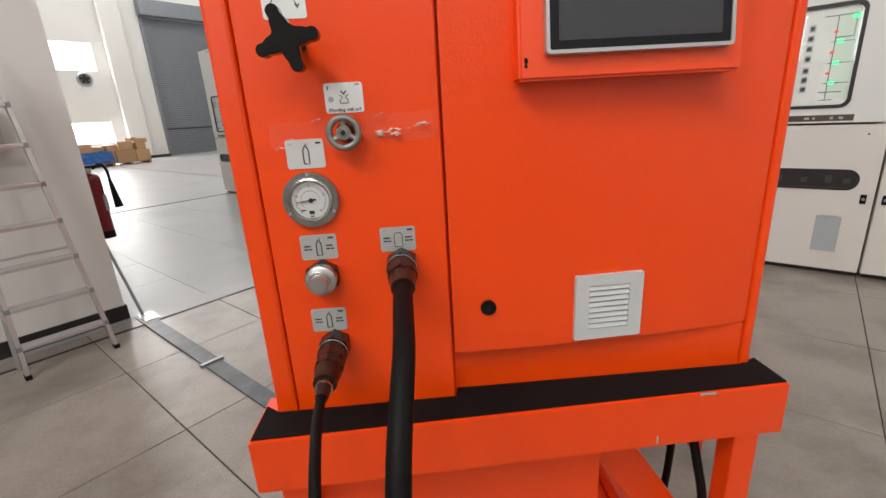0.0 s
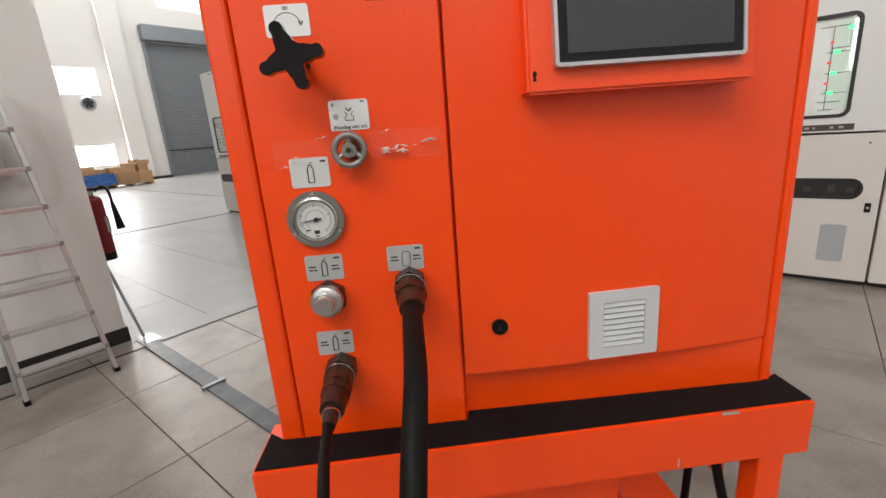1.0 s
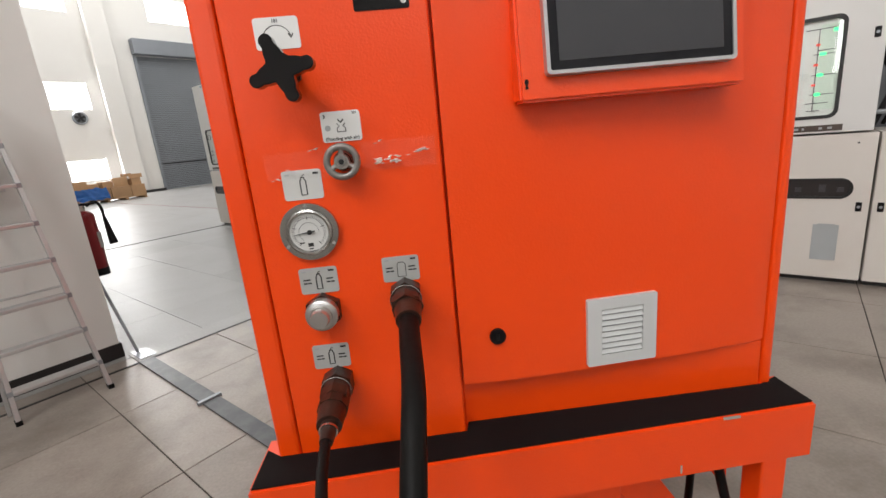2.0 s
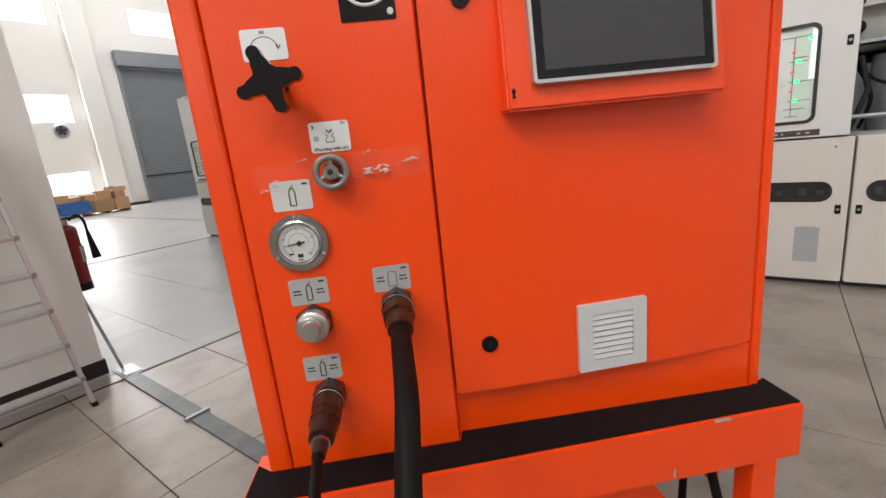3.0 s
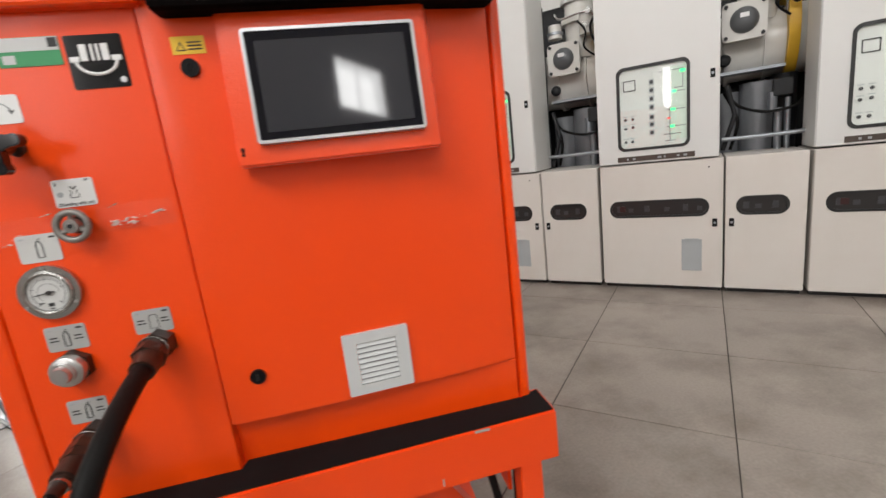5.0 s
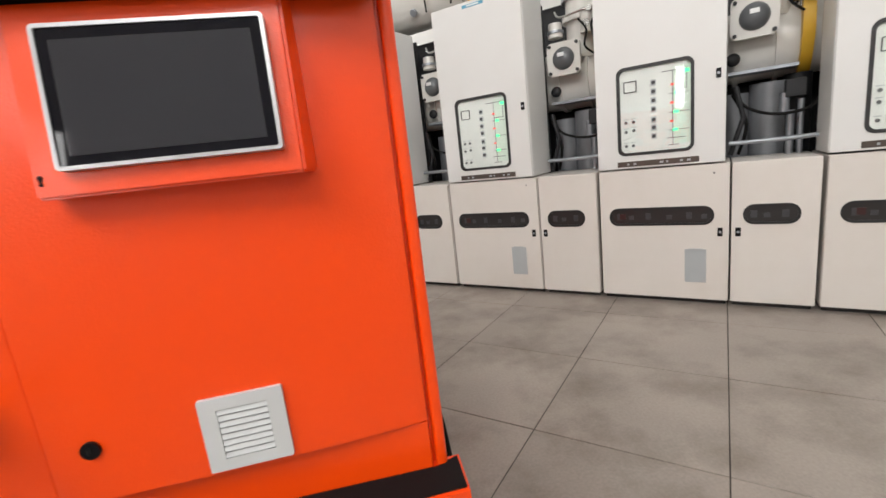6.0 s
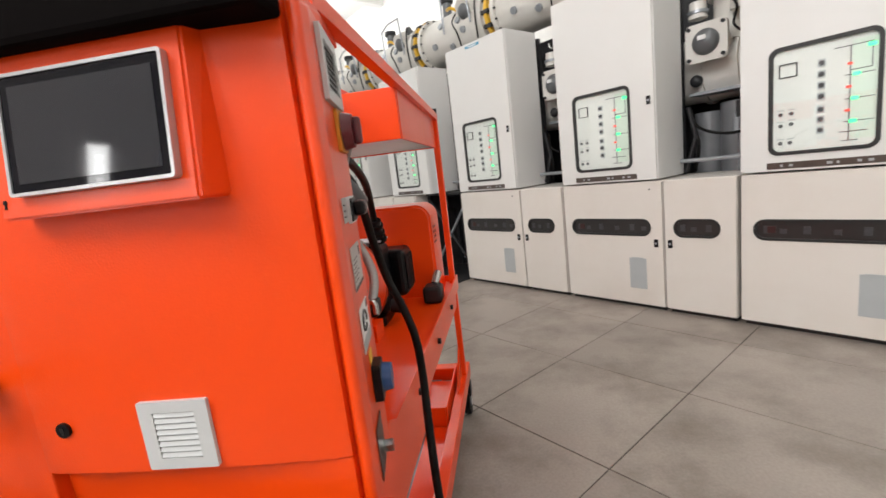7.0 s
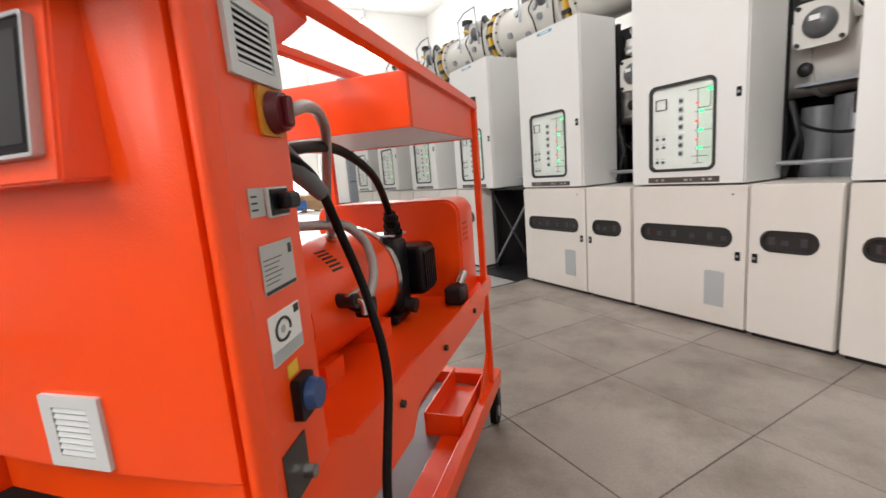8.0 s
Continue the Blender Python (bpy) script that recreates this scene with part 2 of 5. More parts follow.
def prism(outline, axis_pts):
    """A flat outline (list of 3D points) swept by the vector axis_pts."""
    b = bmesh_new()
    vs = [b.verts.new(p) for p in outline]
    f = b.faces.new(vs)
    ext = bmesh.ops.extrude_face_region(b, geom=[f])["geom"]
    bmesh.ops.translate(b, verts=[g for g in ext if isinstance(g, bmesh.types.BMVert)], vec=axis_pts)
    return b


def lettering(text, size, material, m, parent, name="lettering"):
    cu = bpy.data.curves.new(name, "FONT")
    cu.offset = size * 0.02
    cu.body, cu.size, cu.extrude, cu.align_x, cu.align_y = text, size, 0.0002, "CENTER", "CENTER"
    tmp = bpy.data.objects.new("tmp", cu)
    scene.collection.objects.link(tmp)
    me = bpy.data.meshes.new_from_object(tmp.evaluated_get(bpy.context.evaluated_depsgraph_get()))
    bpy.data.objects.remove(tmp)
    me.materials.clear()
    me.materials.append(material)
    ob = new(name, me)
    ob.parent = parent
    ob.matrix_local = m
    return ob


# ---- hall ----
def wall(name, x0, x1, y0, y1, z0, z1, label, openings=(), along="y"):
    """A hall wall; openings are (a0, a1, z0, z1) along it."""
    lo, hi = (y0, y1) if along == "y" else (x0, x1)
    loop = [(lo, z0), (hi, z0), (hi, z1), (lo, z1)]
    holes = [[(a, c), (b_, c), (b_, d), (a, d)] for a, b_, c, d in openings]
    if along == "x":
        b = slab(loop, y0, y1, holes)
        m = HALL
    else:
        b = slab(loop, -x0, -x1, holes)
        m = HALL @ pose(0, 0, 0, 0, 0, 90)
    ob = part(name, b, PLASTER)
    ob.matrix_world = m
    tagged(ob, label, "wall", kind="structure")
    return ob


def openings(which):
    return [(c - w / 2, c + w / 2, s, s + h) for k, c, s, w, h in WINDOWS if k == which]


NU, NV = -3.45, -3.64      # the corner where the side wall turns into the bay
SH0, SH1, SHT = 5.45, 10.2, 7.0
wall("wall_west", U0 - 0.3, U0, NV - 0.3, V1, 0, TOP, "tall white plastered end wall with bright windows", openings("end") + [(SH0, SH1, 0.002, SHT)])
wall("wall_south", NU - 0.3, U1 + 0.3, V0 - 0.3, V0, 0, TOP, "white plastered wall of the bay with high windows", openings("near"), "x")
wall("wall_side", U0, NU, NV - 0.3, NV, 0, TOP, "long white plastered side wall of the hall", (), "x")
wall("wall_pier", NU - 0.3, NU, V0, NV - 0.3, 0, TOP, "white plastered wall end with black skirting", ())
wall("wall_north", U0 - 0.3, U1 + 0.3, V1, V1 + 0.3, 0, TOP, "white plastered wall behind the switchgear", (), "x")
wall("wall_east", U1, U1 + 0.3, V0, V1, 0, TOP, "plain white plastered wall", ())
ceil = part("ceiling", box(U0 - 0.3, U1 + 0.3, V0 - 0.3, V1 + 0.3, TOP, TOP + 0.25), CEIL)
ceil.matrix_world = HALL
tagged(ceil, "high pale painted ceiling of the hall", "ceiling", kind="structure")
pil = part("pilaster", box(U0 + 0.003, U0 + 0.35, 3.55, 4.45, 0, TOP - 0.01, 0.01), PLASTER)
pil.matrix_world = HALL
tagged(pil, "white plastered pilaster on the end wall", "pilaster", kind="structure")
sk = part("baseboard_1", box(U0 + 0.36, U0 + 0.375, 3.6, 5.3, 0, 0.14), SKIRT)
sk.matrix_world = HALL
tagged(sk, "black skirting along the end wall", "skirting", kind="structure")

for nm, ext, lb in (("baseboard_2", (NU + 0.002, NU + 0.016, V0 + 0.01, NV + 0.014, 0, 0.115), "black skirting at the foot of the wall end"), ("baseboard_3", (U0 + 0.4, NU, NV + 0.002, NV + 0.014, 0, 0.115), "black skirting along the side wall")):
    sk = part(nm, box(*ext, 0.003), SKIRT)
    sk.matrix_world = HALL
    tagged(sk, lb, "skirting", kind="structure")

# windows: frame, bars and the bright sky behind
for k, (which, c, s, w, h) in enumerate(WINDOWS):
    win = thing("window_%d" % (k + 1), "steel-framed window with bright daylight behind", "window", HALL @ (pose(U0, c, s, 0, 0, 90) if which == "end" else pose(c, V0, s, 0, 0, 180)), kind="structure")
    fr = slab([(-w / 2, 0), (w / 2, 0), (w / 2, h), (-w / 2, h)], 0.08, 0.14, [[(-w / 2 + 0.05, 0.05), (w / 2 - 0.05, 0.05), (w / 2 - 0.05, h - 0.05), (-w / 2 + 0.05, h - 0.05)]])
    part("window_frame", fr, WHITE_PLASTIC, win)
    if w > 0.6:
        part("mullion", box(-0.02, 0.02, 0.085, 0.13, 0.05, h - 0.05), WHITE_PLASTIC, win)
    else:
        for k2 in range(1, 7):
            part("glazing_bar", box(-w / 2 + 0.051, w / 2 - 0.051, 0.09, 0.125, h * k2 / 7 - 0.008, h * k2 / 7 + 0.008), WHITE_PLASTIC, win)
    g = part("pane", box(-w / 2 + 0.05, w / 2 - 0.05, 0.2, 0.21, 0.05, h - 0.05), SKYGLOW, win, "bright overexposed pane")
    g.visible_shadow = False

# floor: slab and granite tiles (tiles are laid at the end of the file)
slab_ob = part("floor", box(U0 - 0.3, U1 + 0.3, V0 - 0.3, V1 + 0.3, -0.3, -0.004), GROUT)
slab_ob.matrix_world = HALL
floor_ob = tagged(slab_ob, "grey granite tiled floor with dark joints", "floor", kind="structure")

# rolling shutter
sh = thing("rolling_shutter", "tall closed grey steel rolling shutter", "shutter", HALL @ pose(U0, 0, 0), kind="")
b = bmesh_new()
n = 70
for i in range(n):
    z0, z1 = SHT * i / n + 0.005, SHT * (i + 1) / n
    box(-0.18 + 0.001 * (i % 2), -0.12, SH0 + 0.02, SH1 - 0.02, z0, z1 - 0.012, 0.0, b)
part("slats", b, SHUTTER, sh)
part("backing", box(-0.2, -0.17, SH0 + 0.01, SH1 - 0.01, 0.005, SHT), STEEL_DARK, sh)
part("hood", box(0.003, 0.5, SH0 - 0.15, SH1 + 0.15, SHT, SHT + 0.75, 0.03), SHUTTER, sh, "grey sheet-metal shutter hood")
part("guide_rail", box(0.003, 0.1, SH0 - 0.12, SH0 + 0.02, 0.003, SHT, 0.01), SHUTTER, sh)
part("guide_rail", box(0.003, 0.1, SH1 - 0.02, SH1 + 0.12, 0.003, SHT, 0.01), SHUTTER, sh)
part("bottom_bar", box(-0.11, -0.08, SH0 + 0.02, SH1 - 0.02, 1.38, 1.45), STEEL_DARK, sh)

# ---- switchgear row ----
FRONT, PITCH, BAY0 = 0.0, 1.565, 0.0     # front plane, bay width and the start of the first bay along the row


def lower_cabinet(m, w, slot, wide):
    t = thing("base_cabinet", "cream painted steel base cabinet with dark slot window" if wide else "narrow cream painted steel base cabinet with small slot window", "cabinet", m, "base cabinets of the switchgear row")
    part("body", box(0.004, w - 0.004, 0.022, 0.75, 0.043, 1.168, 0.004), CREAM, t)
    part("plinth", box(0.02, w - 0.02, 0.06, 0.7, 0.0, 0.043), SKIRT, t, "black recessed plinth")
    s0, s1 = slot
    hole = round_loop(s0, s1, 0.690, 0.836, 0.07)
    door = part("door", slab(round_loop(0.008, w - 0.008, 0.048, 1.160, 0.006, 2), 0.0, 0.02, [hole]), CREAM, t)
    part("gasket", slab(round_loop(s0 - 0.006, s1 + 0.006, 0.684, 0.842, 0.075), -0.004, 0.016, [round_loop(s0 + 0.012, s1 - 0.012, 0.702, 0.824, 0.06)]), GASKET, door, "black rubber gasket")
    part("slot_back", slab(round_loop(s0 + 0.002, s1 - 0.002, 0.692, 0.834, 0.068), 0.012, 0.0215), DARK_IN, door, "dark glazed slot")
    for k in range(6 if wide else 3):
        x = s0 + (s1 - s0) * (k + 0.6 + 0.25 * math.sin(k * 5.1)) / (6.2 if wide else 3.2)
        part("instrument", box(x - 0.02, x + 0.02, 0.008, 0.013, 0.735, 0.79 - 0.02 * (k % 2)), DARK_BITS, door)
    if wide:
        part("indicator", box(s0 + 0.08, s0 + 0.13, 0.007, 0.012, 0.74, 0.79), DULL_RED, door, "dull red indicator")
    hx = w - 0.065 if wide else 0.05
    h = part("lock", slab(round_loop(hx - 0.018, hx + 0.018, 0.59, 0.66, 0.006), -0.006, 0.002), BLACK, door, "small black lock plate")
    part("lock_barrel", rod((hx, -0.012, 0.625), (hx, 0, 0.625), 0.01), PIPE, door)
    if wide:
        part("document_pocket", box(w - 0.315, w - 0.16, -0.004, 0.002, 0.195, 0.48, 0.001), GREY_PLATE, door, "grey notice plate")
        part("fold", box(w - 0.29, w - 0.185, -0.009, -0.003, 0.468, 0.487, 0.001), GREY_PLATE, door)
        part("screw", rod((w - 0.11, -0.004, 1.1), (w - 0.11, 0.001, 1.1), 0.007, seg=8), STEEL_DARK, door)
    return t


PX0, PX1, PZ0, PZ1 = 0.186, 0.733, 1.303, 1.995


def upper_cabinet(m):
    t = thing("control_cabinet", "off-white control cabinet with glazed mimic panel and lit lamps", "cabinet", m, "control cabinets of the switchgear row")
    W, Z0, Z1, D = 0.955, 1.182, 2.885, 0.54
    part("body", box(0.0, W, 0.024, D, Z0, Z1, 0.006), CREAM_UP, t)
    hole = round_loop(PX0, PX1, PZ0, PZ1, 0.05)
    door = part("door", slab(round_loop(0.006, W - 0.006, Z0 + 0.004, Z1 - 0.006, 0.008, 3), 0.0, 0.022, [hole]), CREAM_UP, t)
    part("gasket", slab(round_loop(PX0 - 0.012, PX1 + 0.012, PZ0 - 0.012, PZ1 + 0.012, 0.06), -0.006, 0.018, [round_loop(PX0 + 0.012, PX1 - 0.012, PZ0 + 0.012, PZ1 - 0.012, 0.045)]), GASKET, door, "black rubber gasket")
    board = part("mimic_board", slab(round_loop(PX0 + 0.001, PX1 - 0.001, PZ0 + 0.001, PZ1 - 0.001, 0.049), 0.018, 0.0235), BOARD, t, "pale mimic board")

    def at(fx, fy):
        return PX0 + fx * (PX1 - PX0), PZ1 - fy * (PZ1 - PZ0)
    x, z = at(0.17, 0.21)
    part("meter", slab(round_loop(x - 0.05, x + 0.05, z - 0.045, z + 0.045, 0.006), 0.009, 0.018, [round_loop(x - 0.044, x + 0.044, z - 0.039, z + 0.039, 0.004)]), STEEL_DARK, board)
    for fy in (0.2, 0.3, 0.4, 0.5, 0.62, 0.71, 0.81):
        x, z = at(0.49, fy)
        p = part("selector_switch", slab(round_loop(x - 0.02, x + 0.02, z - 0.024, z + 0.024, 0.005), 0.012, 0.018), GREY_PLATE, board)
        part("knob", rod((x, 0.0, z), (x, 0.013, z), 0.013, 0.016, 10), MIMIC_INK, p)
    x, z = at(0.49, 0.56)
    part("strip", box(x - 0.035, x + 0.035, 0.014, 0.018, z - 0.003, z + 0.003), DIAL, board)
    for fx, fy in ((0.1, 0.62), (0.21, 0.62), (0.1, 0.73), (0.21, 0.72), (0.1, 0.9), (0.2, 0.9)):
        x, z = at(fx, fy)
        part("push_button", rod((x, 0.008, z), (x, 0.018, z), 0.013, seg=10), MIMIC_INK, board)
        part("caption", box(x - 0.02, x + 0.02, 0.0155, 0.018, z + 0.024, z + 0.031), GREY_PLATE, board)
    (xa, za), (xb, zb) = at(0.755, 0.06), at(0.985, 0.92)
    part("green_field", slab(round_loop(xa, xb, zb, za, 0.004, 2), 0.0165, 0.0185), BOARD_GREEN, board, "pale green printed field")
    b = bmesh_new()
    for fx0, fy0, fx1, fy1 in ((0.74, 0.1, 0.745, 0.93), (0.6, 0.1, 0.93, 0.105), (0.92, 0.1, 0.925, 0.31), (0.74, 0.31, 0.925, 0.315), (0.7, 0.35, 0.95, 0.354), (0.7, 0.56, 0.95, 0.564), (0.7, 0.76, 0.95, 0.764), (0.66, 0.85, 0.9, 0.855), (0.68, 0.93, 0.82, 0.935)):
        (xa, za), (xb, zb) = at(fx0, fy0), at(fx1, fy1)
        box(min(xa, xb), max(xa, xb) + 0.002, 0.015, 0.018, min(za, zb), max(za, zb) + 0.002, 0, b)
    part("mimic_lines", b, MIMIC_INK, board)
    for fx, fy, ml, r in ((0.92, 0.125, GREEN_LED, 0.02), (0.80, 0.35, GREEN_LED, 0.018), (0.79, 0.56, GREEN_LED, 0.018), (0.78, 0.76, GREEN_LED, 0.018), (0.74, 0.255, RED_LED, 0.012), (0.735, 0.455, RED_LED, 0.013), (0.73, 0.66, RED_LED, 0.012)):
        x, z = at(fx, fy)
        part("indicator_lamp", slab(round_loop(x - r * 1.05, x + r * 1.05, z - r * 0.62, z + r * 0.62, r * 0.4), 0.01, 0.018), ml, board, "lit green lamp" if ml is GREEN_LED else "lit red lamp")
    part("glass", box(PX0 + 0.003, PX1 - 0.003, 0.002, 0.004, PZ0 + 0.003, PZ1 - 0.003), GLASS, door).visible_shadow = False
    n1 = part("name_strip", box(0.167, 0.78, -0.003, 0.001, 1.198, 1.243), NAME_BROWN, door, "brown engraved name strip")
    for k, cw in ((1, 0.016), (2, 0.022), (6, 0.03), (7, 0.014), (9, 0.02), (10, 0.026)):
        part("caption", box(0.195 + k * 0.05, 0.195 + k * 0.05 + cw, -0.0045, -0.002, 1.212, 1.228), GREY_PLATE, n1)
    part("lock", slab(round_loop(0.887, 0.921, 1.81, 1.88, 0.006), -0.006, 0.001), BLACK, door, "small black lock plate")
    part("lock_barrel", rod((0.904, -0.012, 1.845), (0.904, 0, 1.845), 0.01), PIPE, door)
    part("badge", box(0.36, 0.585, -0.003, 0.001, 2.825, 2.853), BLUE_BADGE, door, "pale blue badge")
    part("badge_bar", box(0.41, 0.54, -0.0045, -0.002, 2.833, 2.845), DIAL, door)
    return t


NAME_BROWN = mat("brown_engraved_strip", (0.085, 0.066, 0.055), 0.35, 0.2, 0.25, 25)
BLUE_BADGE = mat("pale_blue_badge", (0.10, 0.34, 0.50), 0.5)


def switchgear_unit(m):
    """The gas-insulated pole that shows above and between the cabinets of one bay."""
    t = thing("switchgear_unit", "white enamelled gas-insulated switchgear pole with grey domes and yellow flange", "switchgear", m, "switchgear poles of the row")
    drum = part("drum", rod((0.7, 1.05, 2.12), (1.75, 1.05, 2.12), 0.30, seg=32), TANK, t, smooth=True)
    part("flange", rod((1.46, 1.05, 2.2), (1.54, 1.05, 2.2), 0.42, seg=32), YELLOW, t, "yellow painted flange", smooth=True)
    neck = part("neck", rod((1.25, 0.9, 2.3), (1.25, 0.9, 3.05), 0.15, seg=24), TANK, t, smooth=True)
    part("neck_ring", rod((1.25, 0.9, 2.66), (1.25, 0.9, 2.72), 0.19, seg=24), TANK, t, smooth=True)
    part("neck_ring", rod((1.25, 0.9, 2.86), (1.25, 0.9, 2.9), 0.19, seg=24), ALU, t, smooth=True)
    DX, DZ = 1.14, 2.29
    part("stub", rod((DX, 0.62, DZ), (DX, 0.95, DZ), 0.14, seg=24), TANK, t, smooth=True)
    fl = part("cover_plate", slab(round_loop(DX - 0.165, DX + 0.165, DZ - 0.16, DZ + 0.16, 0.045), 0.58, 0.62), TANK, t)
    for dx in (-0.135, 0.135):
        for dz in (-0.128, 0.128):
            part("bolt", rod((DX + dx, 0.56, DZ + dz), (DX + dx, 0.585, DZ + dz), 0.017, seg=6), STEEL_DARK, fl)
    part("dome", ball((DX, 0.58, DZ), 0.108, sy=0.75), DOME, fl, "dark grey cast dome", smooth=True)
    part("dome_plate", box(DX - 0.035, DX + 0.03, 0.491, 0.498, DZ + 0.01, DZ + 0.045), DIAL, fl)
    part("vent_dome", ball((1.0, 0.74, 2.0), 0.055, sy=0.7), STEEL_DARK, t, smooth=True)
    part("valve_cap", rod((1.03, 0.72, 2.52), (1.03, 0.72, 2.66), 0.075, 0.065, 16), TANK, t, smooth=True)
    part("valve_cap_ring", rod((1.03, 0.72, 2.56), (1.03, 0.72, 2.585), 0.085, seg=16), PIPE, t, smooth=True)
    part("valve_head", rod((1.36, 0.70, 2.50), (1.36, 0.70, 2.70), 0.07, seg=14), TANK, t, smooth=True)
    part("valve_bonnet", rod((1.36, 0.62, 2.58), (1.36, 0.70, 2.58), 0.035, 0.045, 12), CHROME, t, smooth=True)
    part("control_pipe", tube([(1.30, 0.58, 2.62), (1.38, 0.56, 2.50), (1.36, 0.56, 2.36), (1.46, 0.6, 2.26)], 0.010), RUBBER, t, smooth=True)
    for z in (2.02, 2.14, 2.26, 2.38):
        part("drum_stud", rod((1.44, 0.755 + abs(z - 2.12) * 0.4, z), (1.44, 0.775 + abs(z - 2.12) * 0.4, z), 0.012, seg=6), STEEL_DARK, t)
    part("shelf", box(0.97, 1.45, 0.66, 1.2, 1.865, 1.89), PIPE, t)
    part("lower_tank", rod((1.28, 0.95, 1.15), (1.28, 0.95, 1.78), 0.15, seg=24), STEEL_MID, t, "grey lower tank", smooth=True)
    part("side_tank", rod((1.02, 0.98, 1.15), (1.02, 0.98, 1.72), 0.12, seg=20), STEEL_MID, t, smooth=True)
    part("black_tank", rod((1.47, 0.9, 1.1), (1.47, 0.9, 1.82), 0.10, seg=20), STEEL_DARK, t, smooth=True)
    # added dark sheet: the deep shade between the cabinets put in as colour
    part("pole_shade_sheet", box(0.0, 1.56, 1.42, 1.45, 0.05, 3.02), STEEL_DARK, t, "dark sheet standing in for the shade behind the pole")
    part("rail_pipe", tube([(0.98, 0.42, 1.30), (1.3, 0.42, 1.30), (1.62, 0.42, 1.31)], 0.018), PIPE, t, smooth=True)
    part("cable", tube([(1.0, 0.6, 1.75), (1.1, 0.5, 1.58), (1.3, 0.52, 1.5), (1.5, 0.5, 1.52), (1.6, 0.6, 1.62)], 0.012), RUBBER, t, smooth=True)
    part("cable", tube([(1.05, 0.55, 1.2), (1.1, 0.5, 1.45), (1.0, 0.56, 1.7)], 0.014), RUBBER, t, smooth=True)
    part("cable", tube([(1.52, 0.7, 2.75), (1.42, 0.6, 2.55), (1.5, 0.58, 2.35), (1.62, 0.62, 2.5)], 0.012), RUBBER, t, smooth=True)
    for k in range(7):
        a = radians(200 + 20 * k)
        part("drum_bolt", rod((0.985, 1.05 + 0.27 * math.cos(a), 2.12 + 0.27 * math.sin(a)), (1.02, 1.05 + 0.27 * math.cos(a), 2.12 + 0.27 * math.sin(a)), 0.018, seg=6), STEEL_DARK, t)
    part("drum_ring", rod((1.0, 1.05, 2.12), (1.04, 1.05, 2.12), 0.325, seg=32), TANK, t, smooth=True)
    part("drum_ring", rod((1.30, 1.05, 2.12), (1.33, 1.05, 2.12), 0.325, seg=32), TANK, t, smooth=True)
    part("gas_pipe", tube([(1.05, 0.66, 2.75), (1.12, 0.62, 2.68), (1.38, 0.62, 2.70), (1.45, 0.66, 2.62), (1.45, 0.7, 2.3)], 0.012), CHROME, t, "bright steel gas pipe", smooth=True)
    part("pipe_joint", rod((1.40, 0.60, 2.70), (1.40, 0.66, 2.70), 0.03, seg=6), CHROME, t)
    part("junction_box", box(1.36, 1.50, 0.58, 0.70, 1.62, 1.76, 0.008), STEEL_DARK, t, "dark junction box")
    part("coupling", rod((1.36, 0.62, 1.5), (1.36, 0.62, 1.66), 0.035, seg=12), PIPE, t)
    part("stand_pipe", rod((1.40, 0.6, 1.15), (1.40, 0.6, 1.52), 0.028, seg=12), PIPE, t, smooth=True)
    part("stand_pipe", rod((1.47, 0.62, 1.15), (1.47, 0.62, 1.6), 0.022, seg=12), PIPE, t, smooth=True)
    part("brace", tube([(0.99, 0.5, 1.2), (1.08, 0.5, 1.5), (1.02, 0.5, 1.76)], 0.02, bend=False), STEEL_DARK, t)
    # second added dark sheet, for the shade behind the control cabinet
    part("rear_shade_sheet", box(0.03, 0.93, 0.62, 0.66, 0.9, 2.84), STEEL_DARK, t, "dark sheet standing in for the shade behind the cabinet")
    # bus duct along the top
    Y, Z, R = 1.15, 3.45, 0.34
    part("bus_duct", rod((0.02, Y, Z), (1.58, Y, Z), R, seg=36), TANK, t, smooth=True)
    part("duct_end", rod((0.10, Y, Z), (0.16, Y, Z), R + 0.05, seg=36), TANK, t, smooth=True)
    part("duct_flange", rod((0.0, Y, Z), (0.045, Y, Z), R + 0.06, seg=36), YELLOW, t, "yellow painted flange", smooth=True)
    part("duct_ring", rod((1.45, Y, Z), (1.49, Y, Z), R + 0.055, seg=36), TANK, t, smooth=True)
    for k in range(14):
        a = 2 * math.pi * k / 14
        cy, cz_ = Y + (R + 0.045) * math.cos(a), Z + (R + 0.045) * math.sin(a)
        part("bolt", box(-0.05, 0.085, cy - 0.026, cy + 0.026, cz_ - 0.026, cz_ + 0.026, 0.006, seg=1), STEEL_DARK, t)
    for k in range(18):
        a = 2 * math.pi * k / 18
        cy, cz_ = Y + (R + 0.034) * math.cos(a), Z + (R + 0.034) * math.sin(a)
        part("ring_bolt", rod((0.155, cy, cz_), (0.182, cy, cz_), 0.014, seg=6), STEEL_DARK, t)
    for x, a in ((0.45, 200), (0.8, 215), (1.1, 190), (0.62, 160), (1.0, 165)):
        c, s_ = math.cos(radians(a)), math.sin(radians(a))
        part("port_cap", rod((x, Y + c * (R - 0.02), Z + s_ * (R - 0.02)), (x, Y + c * (R + 0.03), Z + s_ * (R + 0.03)), 0.045, seg=12), PIPE, t)
    part("top_dome", ball((1.15, 0.85, 3.62), 0.12), DOME, t, "dark grey cast dome", smooth=True)
    part("dome_base", rod((1.15, 0.97, 3.7), (1.15, 0.8, 3.62), 0.15, seg=20), TANK, t, smooth=True)
    part("top_mast", rod((0.5, 1.1, 3.7), (0.5, 1.1, 3.97), 0.07, seg=14), DOME, t, smooth=True)
